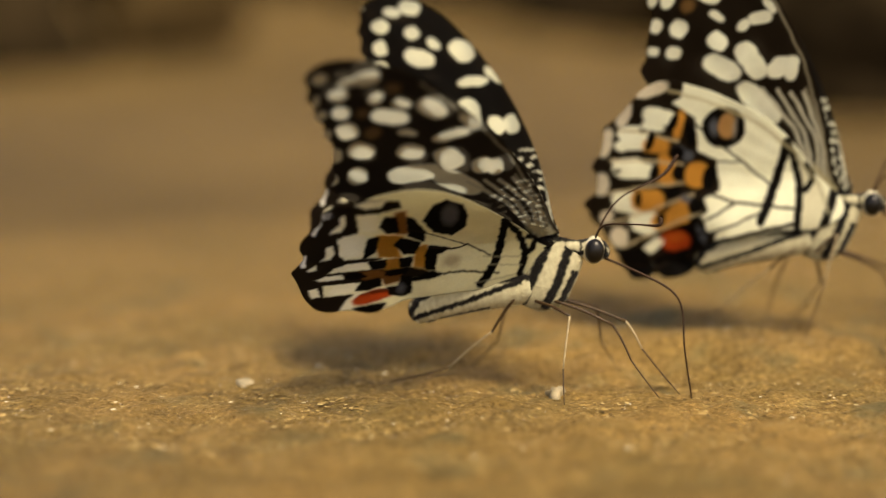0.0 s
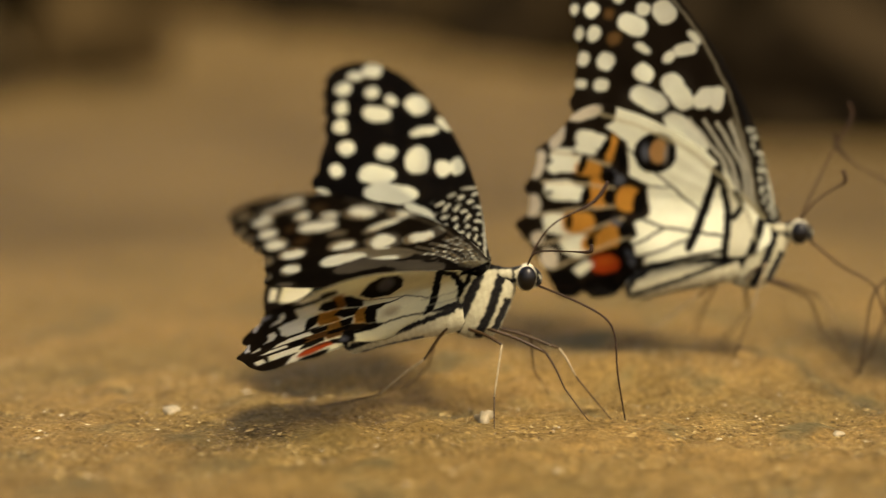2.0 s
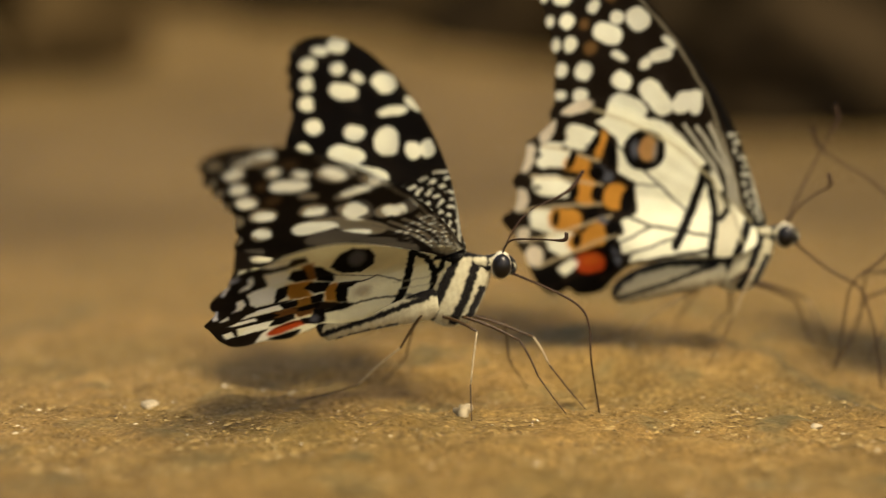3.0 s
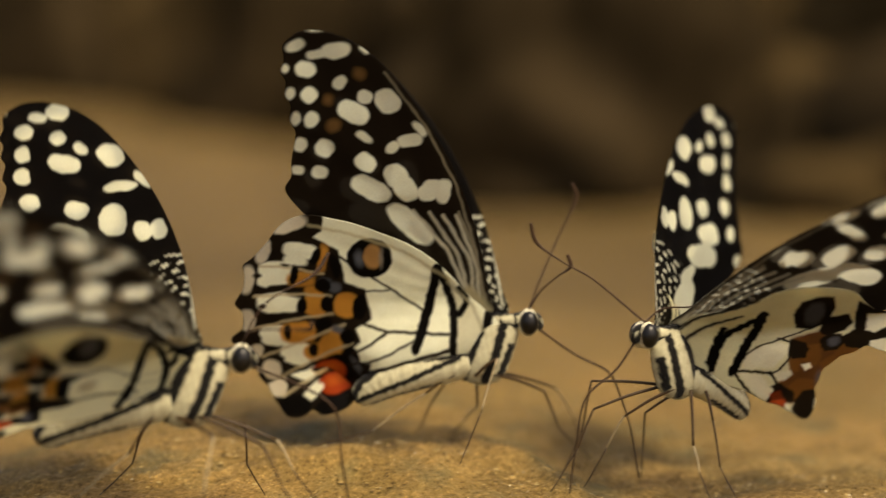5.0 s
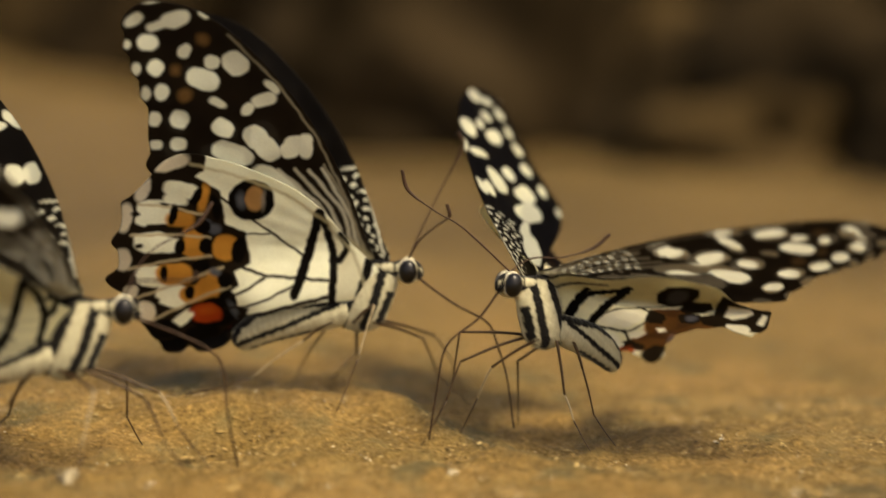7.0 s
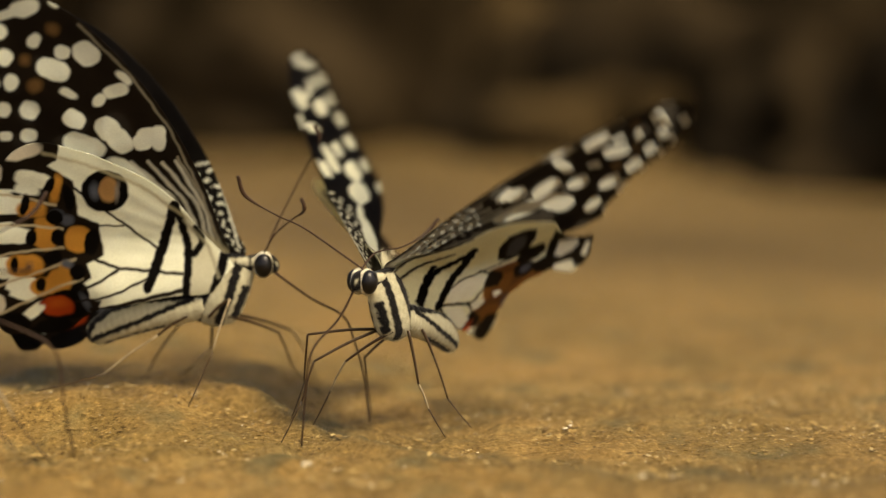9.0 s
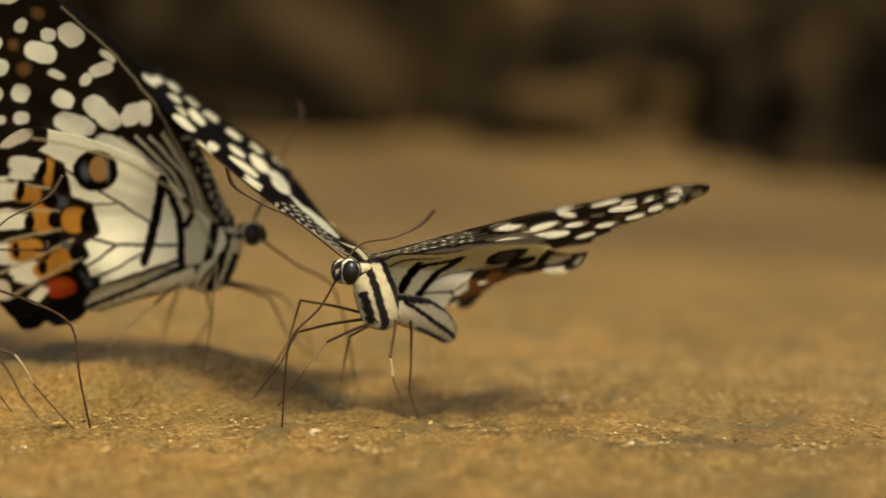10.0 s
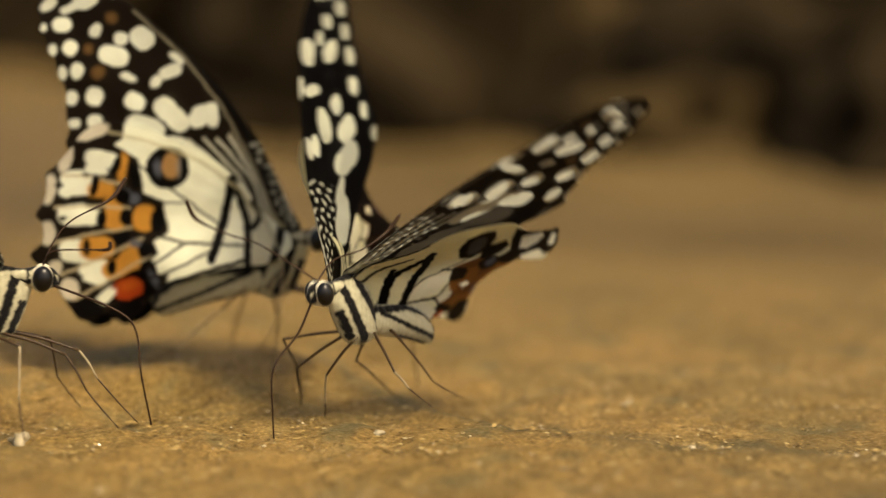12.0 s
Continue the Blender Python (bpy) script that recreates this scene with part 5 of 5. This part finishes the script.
STAND_C = [(0, 41.5, 23.5, 24.5, -158, 2), (3.7, 41.5, 23.5, 24.5, -158, 2), (4.4, 43.5, 19, 23.8, -154, 2), (5, 36.4, 10.5, 23.1, -149, 3), (5.5, 34.3, 9, 23.1, -148.2, 2.6), (6, 34, 9, 22.2, -155.2, 3.1), (6.5, 32.6, 9, 22.6, -140.3, 1.3), (7, 34.9, 9, 22.7, -155.7, 4.3), (7.5, 34.8, 9, 23, -155.8, 3.8)]
STAND_C += [(9.5, 34.1, 8, 22.2, -138.7, -1.2), (10, 30.6, 1, 21.9, -150.1, -0.9), (10.5, 25.9, -2, 23.7, -124.8, -4.2), (11, 23.4, -2, 23.9, -127.9, -0.2), (11.5, 23.5, -2, 25, -152.8, 0.8), (12, 17.9, -2, 20.9, -144.2, -9.1)]
KEYS_A = [(0, 47.8, -6.7, -1.1, 33, -5, 6.5), (0.5, 64.6, -8.4, 4.2, 46.1, -2.7, -2.4), (1, 56.7, -7.7, 0.9, 35.8, -2.7, 2.3), (1.5, 43.3, -5.6, -2.4, 26.6, -5.8, 10.5), (2, 62.6, -10.4, 3.7, 42.3, -1.9, -1.9), (2.5, 52.9, -8.6, -0.1, 32.6, -3.5, 2.9), (3, 58.2, -9.8, 1.5, 38.4, -3.2, -0.2), (3.5, 63.4, -7.9, 6.8, 40.8, -0.6, -4.6), (5.5, 55.2, -1.6, -0.2, 35.9, -2.6, 2.9)]
KEYS_A += [(6, 63.1, -2.6, -1.9, 40.5, -1.7, 1.2), (6.5, 64, -4, 1, 41, -1, 0), (7, 48, -4, 0, 34, -3, 3), (7.5, 60, -4, 0, 39, -2, 1), (9.5, 55, -5, 0, 36, -3, 1), (12, 57, -5, 0, 37, -3, 1)]
KEYS_B = [(0, 12.8, 0.5, -0.3, 12, -3, 0), (0.5, 10.8, 1.6, 0.3, 12, -2, 0), (1, 11.2, 0.5, -0.3, 12, -3, 0), (2, 12.3, -0.6, -1.1, 12, -3, 0), (2.5, 8.7, -0.6, -0.7, 12, -3, 0), (3, 4, -3.6, 2.6, 12, -6, 0), (3.5, 8.8, -1.1, -2.1, 13, -3, 0), (5.5, 25.8, 5, -3.7, 14, -0.5, 0), (6, 23.6, 2.5, 0.6, 13, -4, 0)]
KEYS_B += [(6.5, 21.9, -1.9, 2, 13, -7, 0), (7, 23.1, -2.2, 2.4, 13, -7.5, 0), (7.5, 20.9, -0.7, 2.3, 13, -8.5, 0), (9.5, 21.6, -3.4, 4.4, 13, -10, 0), (10, 17.4, -6.3, 2.5, 10, -11, 0), (10.5, 13.6, -7.4, 10.3, 10, -12, 0), (11, 11.6, -9.8, 9.5, 8, -12, 0), (11.5, 11.4, -6.7, 13.6, 8, -11.5, 0), (12, 1, -8.5, 7.3, 5, -12, 0)]
HIND_LEAD = [(0, 1, -6.5, 0.8), (0.5, 1, -6.1, 0.8), (1, 1, -2.9, 0.8), (2, 1, -3.8, 0.8), (2.5, 1, 0.2, 0.9), (3, 1, 1.6, 2), (3.5, 1, -6, 1.9), (5.5, 1, -9.1, 0.9), (6, 1, -0.8, 0.8)]
HIND_LEAD += [(6.5, 1, 1.4, 0.8), (7, 1, -0.1, 0.8), (7.5, 1, 0.6, 0.8), (9.5, 1, 1, 0.8), (10, 1, -0.6, 1), (10.5, 1, 1.8, 2.2), (11, 1, 3.6, 2.4), (11.5, 1, 2.6, 1.9), (12, 1, 2, 1.1)]
KEYS_C = [(0, 30, 2, 8, 40, -3, 0), (5.5, 27.9, 0.6, 11.9, 57, -2.6, -5.5), (6, 51.3, 13.5, 5.6, 69, -9.7, 1.5), (6.5, 1.9, -2.4, 1.2, 42.4, 0.8, -2), (7, 44.6, 11, 8.4, 65.4, -10.1, 0.5), (7.5, 43, 10.6, 7.1, 64.3, -12.5, 1.6), (9.5, 40.6, 9.8, 10.6, 52.5, -8.5, 2.1), (10, 52.9, 41, 9.4, 66.2, -20, 11.1), (10.5, 14.5, 5.8, -2.2, 35.9, 5.2, 2.9)]
KEYS_C += [(11, 17.3, 9.4, -5.6, 25.6, 11.3, -0.5), (11.5, 51.7, 21.9, 11.8, 61.5, -12.7, 7.2), (12, 5, 9.5, 20.3, 50.5, -9.2, 4)]
TORN_LEAD = [(0, 1.0, -9.5, -2.2), (5.5, 1.0, -9.5, -2.2), (6, 1.4, -10.4, -0.2), (6.5, 3.4, -2.4, 3.8), (7, 1.0, -8.6, -1.1), (7.5, 1.5, -5.8, -0.6), (9.5, 1.0, -10.1, -0.3), (10, -1.5, -3.0, 2.0), (10.5, 2.3, -9.5, 7.2), (11, 1.8, -10.5, 2.9), (11.5, 1.7, -3.4, 5.2), (12, 2.1, -9.5, 0.6)]


def motions():
    fan = [(0, 48), (0.1, 42), (0.2, 46), (0.3, 60), (0.4, 68), (0.5, 69), (0.6, 68), (0.7, 63), (0.8, 54), (0.9, 43), (1.0, 58), (1.1, 66), (1.2, 67), (1.3, 64), (1.4, 50), (1.5, 40), (1.6, 43), (1.7, 57), (1.8, 67)]
    fan += [(1.9, 69), (2.0, 68), (2.1, 68), (2.2, 60), (2.3, 50), (2.4, 41), (2.5, 53), (2.6, 66), (2.7, 70), (2.8, 70), (2.9, 66), (3.0, 59), (3.1, 52), (3.2, 44), (3.3, 53), (3.4, 68), (3.5, 73), (3.6, 73), (3.7, 70)]
    fan += [(3.9, 52), (4.05, 42), (4.3, 64), (4.5, 70), (4.7, 52), (4.85, 42), (5.05, 64), (5.2, 62), (5.3, 48), (5.4, 46), (5.5, 52), (5.6, 64), (5.7, 70), (5.8, 71), (5.9, 68), (6.0, 60), (6.1, 54), (6.2, 54), (6.3, 62), (6.4, 70)]
    fan += [(6.5, 72), (6.6, 70), (6.7, 62), (6.8, 54), (6.9, 48), (7.0, 49), (7.2, 62), (7.4, 70), (7.6, 64), (7.8, 48), (8.0, 44), (8.2, 62), (8.4, 70), (8.6, 64), (8.8, 46), (9.0, 56), (9.2, 69), (9.4, 66), (9.6, 48)]
    fan += [(9.8, 46), (10.0, 64), (10.2, 70), (10.4, 58), (10.6, 44), (10.8, 58), (11.0, 70), (11.2, 64), (11.4, 48), (11.6, 54), (11.8, 68), (12.0, 62)]
    stand(bfly_a, legs_a, STAND_A)
    beat(bfly_a, wings_a, [(t, r, r) for t, r in fan], KEYS_A, (0.65, 0.0, 0.45, 0.0), [(0, 3.5, 2.0, 5.5), (12, 3.5, 2.0, 5.5)])
    stand(bfly_b, legs_b, STAND_B)
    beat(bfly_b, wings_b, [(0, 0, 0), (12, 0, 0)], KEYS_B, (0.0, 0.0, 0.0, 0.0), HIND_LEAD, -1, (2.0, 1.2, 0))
    stand(bfly_c, legs_c, STAND_C, LATE_FEET, 9.8, 4.8)
    quiver = [(0.35 * k, 30 + 14 * (k % 2), 34 + 22 * (k % 2)) for k in range(14)]
    quiver += [(5.1, 20, 46), (5.3, 60, 82), (5.4, 44, 70), (5.5, 33, 57), (5.6, 14, 38), (5.7, 12, 36), (5.8, 22, 44), (5.9, 42, 62), (6.0, 56, 73), (6.1, 50, 73), (6.2, 32, 60), (6.3, 24, 54), (6.4, 13, 38), (6.5, 14, 35), (6.6, 26, 48)]
    quiver += [(6.7, 36, 64), (6.8, 46, 71), (6.9, 48, 73), (7.0, 46, 72), (7.1, 38, 64), (7.2, 22, 48), (7.3, 18, 44), (7.4, 26, 54), (7.5, 42, 64), (7.6, 50, 74), (7.7, 52, 76), (7.9, 24, 48), (8.1, 20, 44), (8.3, 50, 70), (8.5, 26, 46)]
    quiver += [(8.7, 20, 40), (8.9, 48, 66), (9.1, 28, 46), (9.3, 42, 62), (9.4, 46, 65), (9.5, 46, 66), (9.6, 28, 40), (9.7, 14, 18), (9.8, 32, 44), (9.9, 18, 30), (10.0, 60, 68), (10.1, 58, 69), (10.2, 46, 58), (10.3, 40, 44), (10.4, 22, 24)]
    quiver += [(10.5, 24, 26), (10.6, 42, 46), (10.7, 44, 50), (10.8, 48, 54), (10.9, 40, 40), (11.0, 24, 21), (11.1, 24, 22), (11.2, 42, 42), (11.3, 60, 62), (11.4, 62, 66), (11.5, 60, 65), (11.6, 44, 54), (11.7, 22, 30), (11.8, 20, 22), (11.9, 42, 52), (12.0, 20, 41), (12.1, 4, 24)]
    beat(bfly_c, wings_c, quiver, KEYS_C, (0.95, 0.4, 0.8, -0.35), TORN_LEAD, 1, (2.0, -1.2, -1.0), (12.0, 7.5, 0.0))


motions()
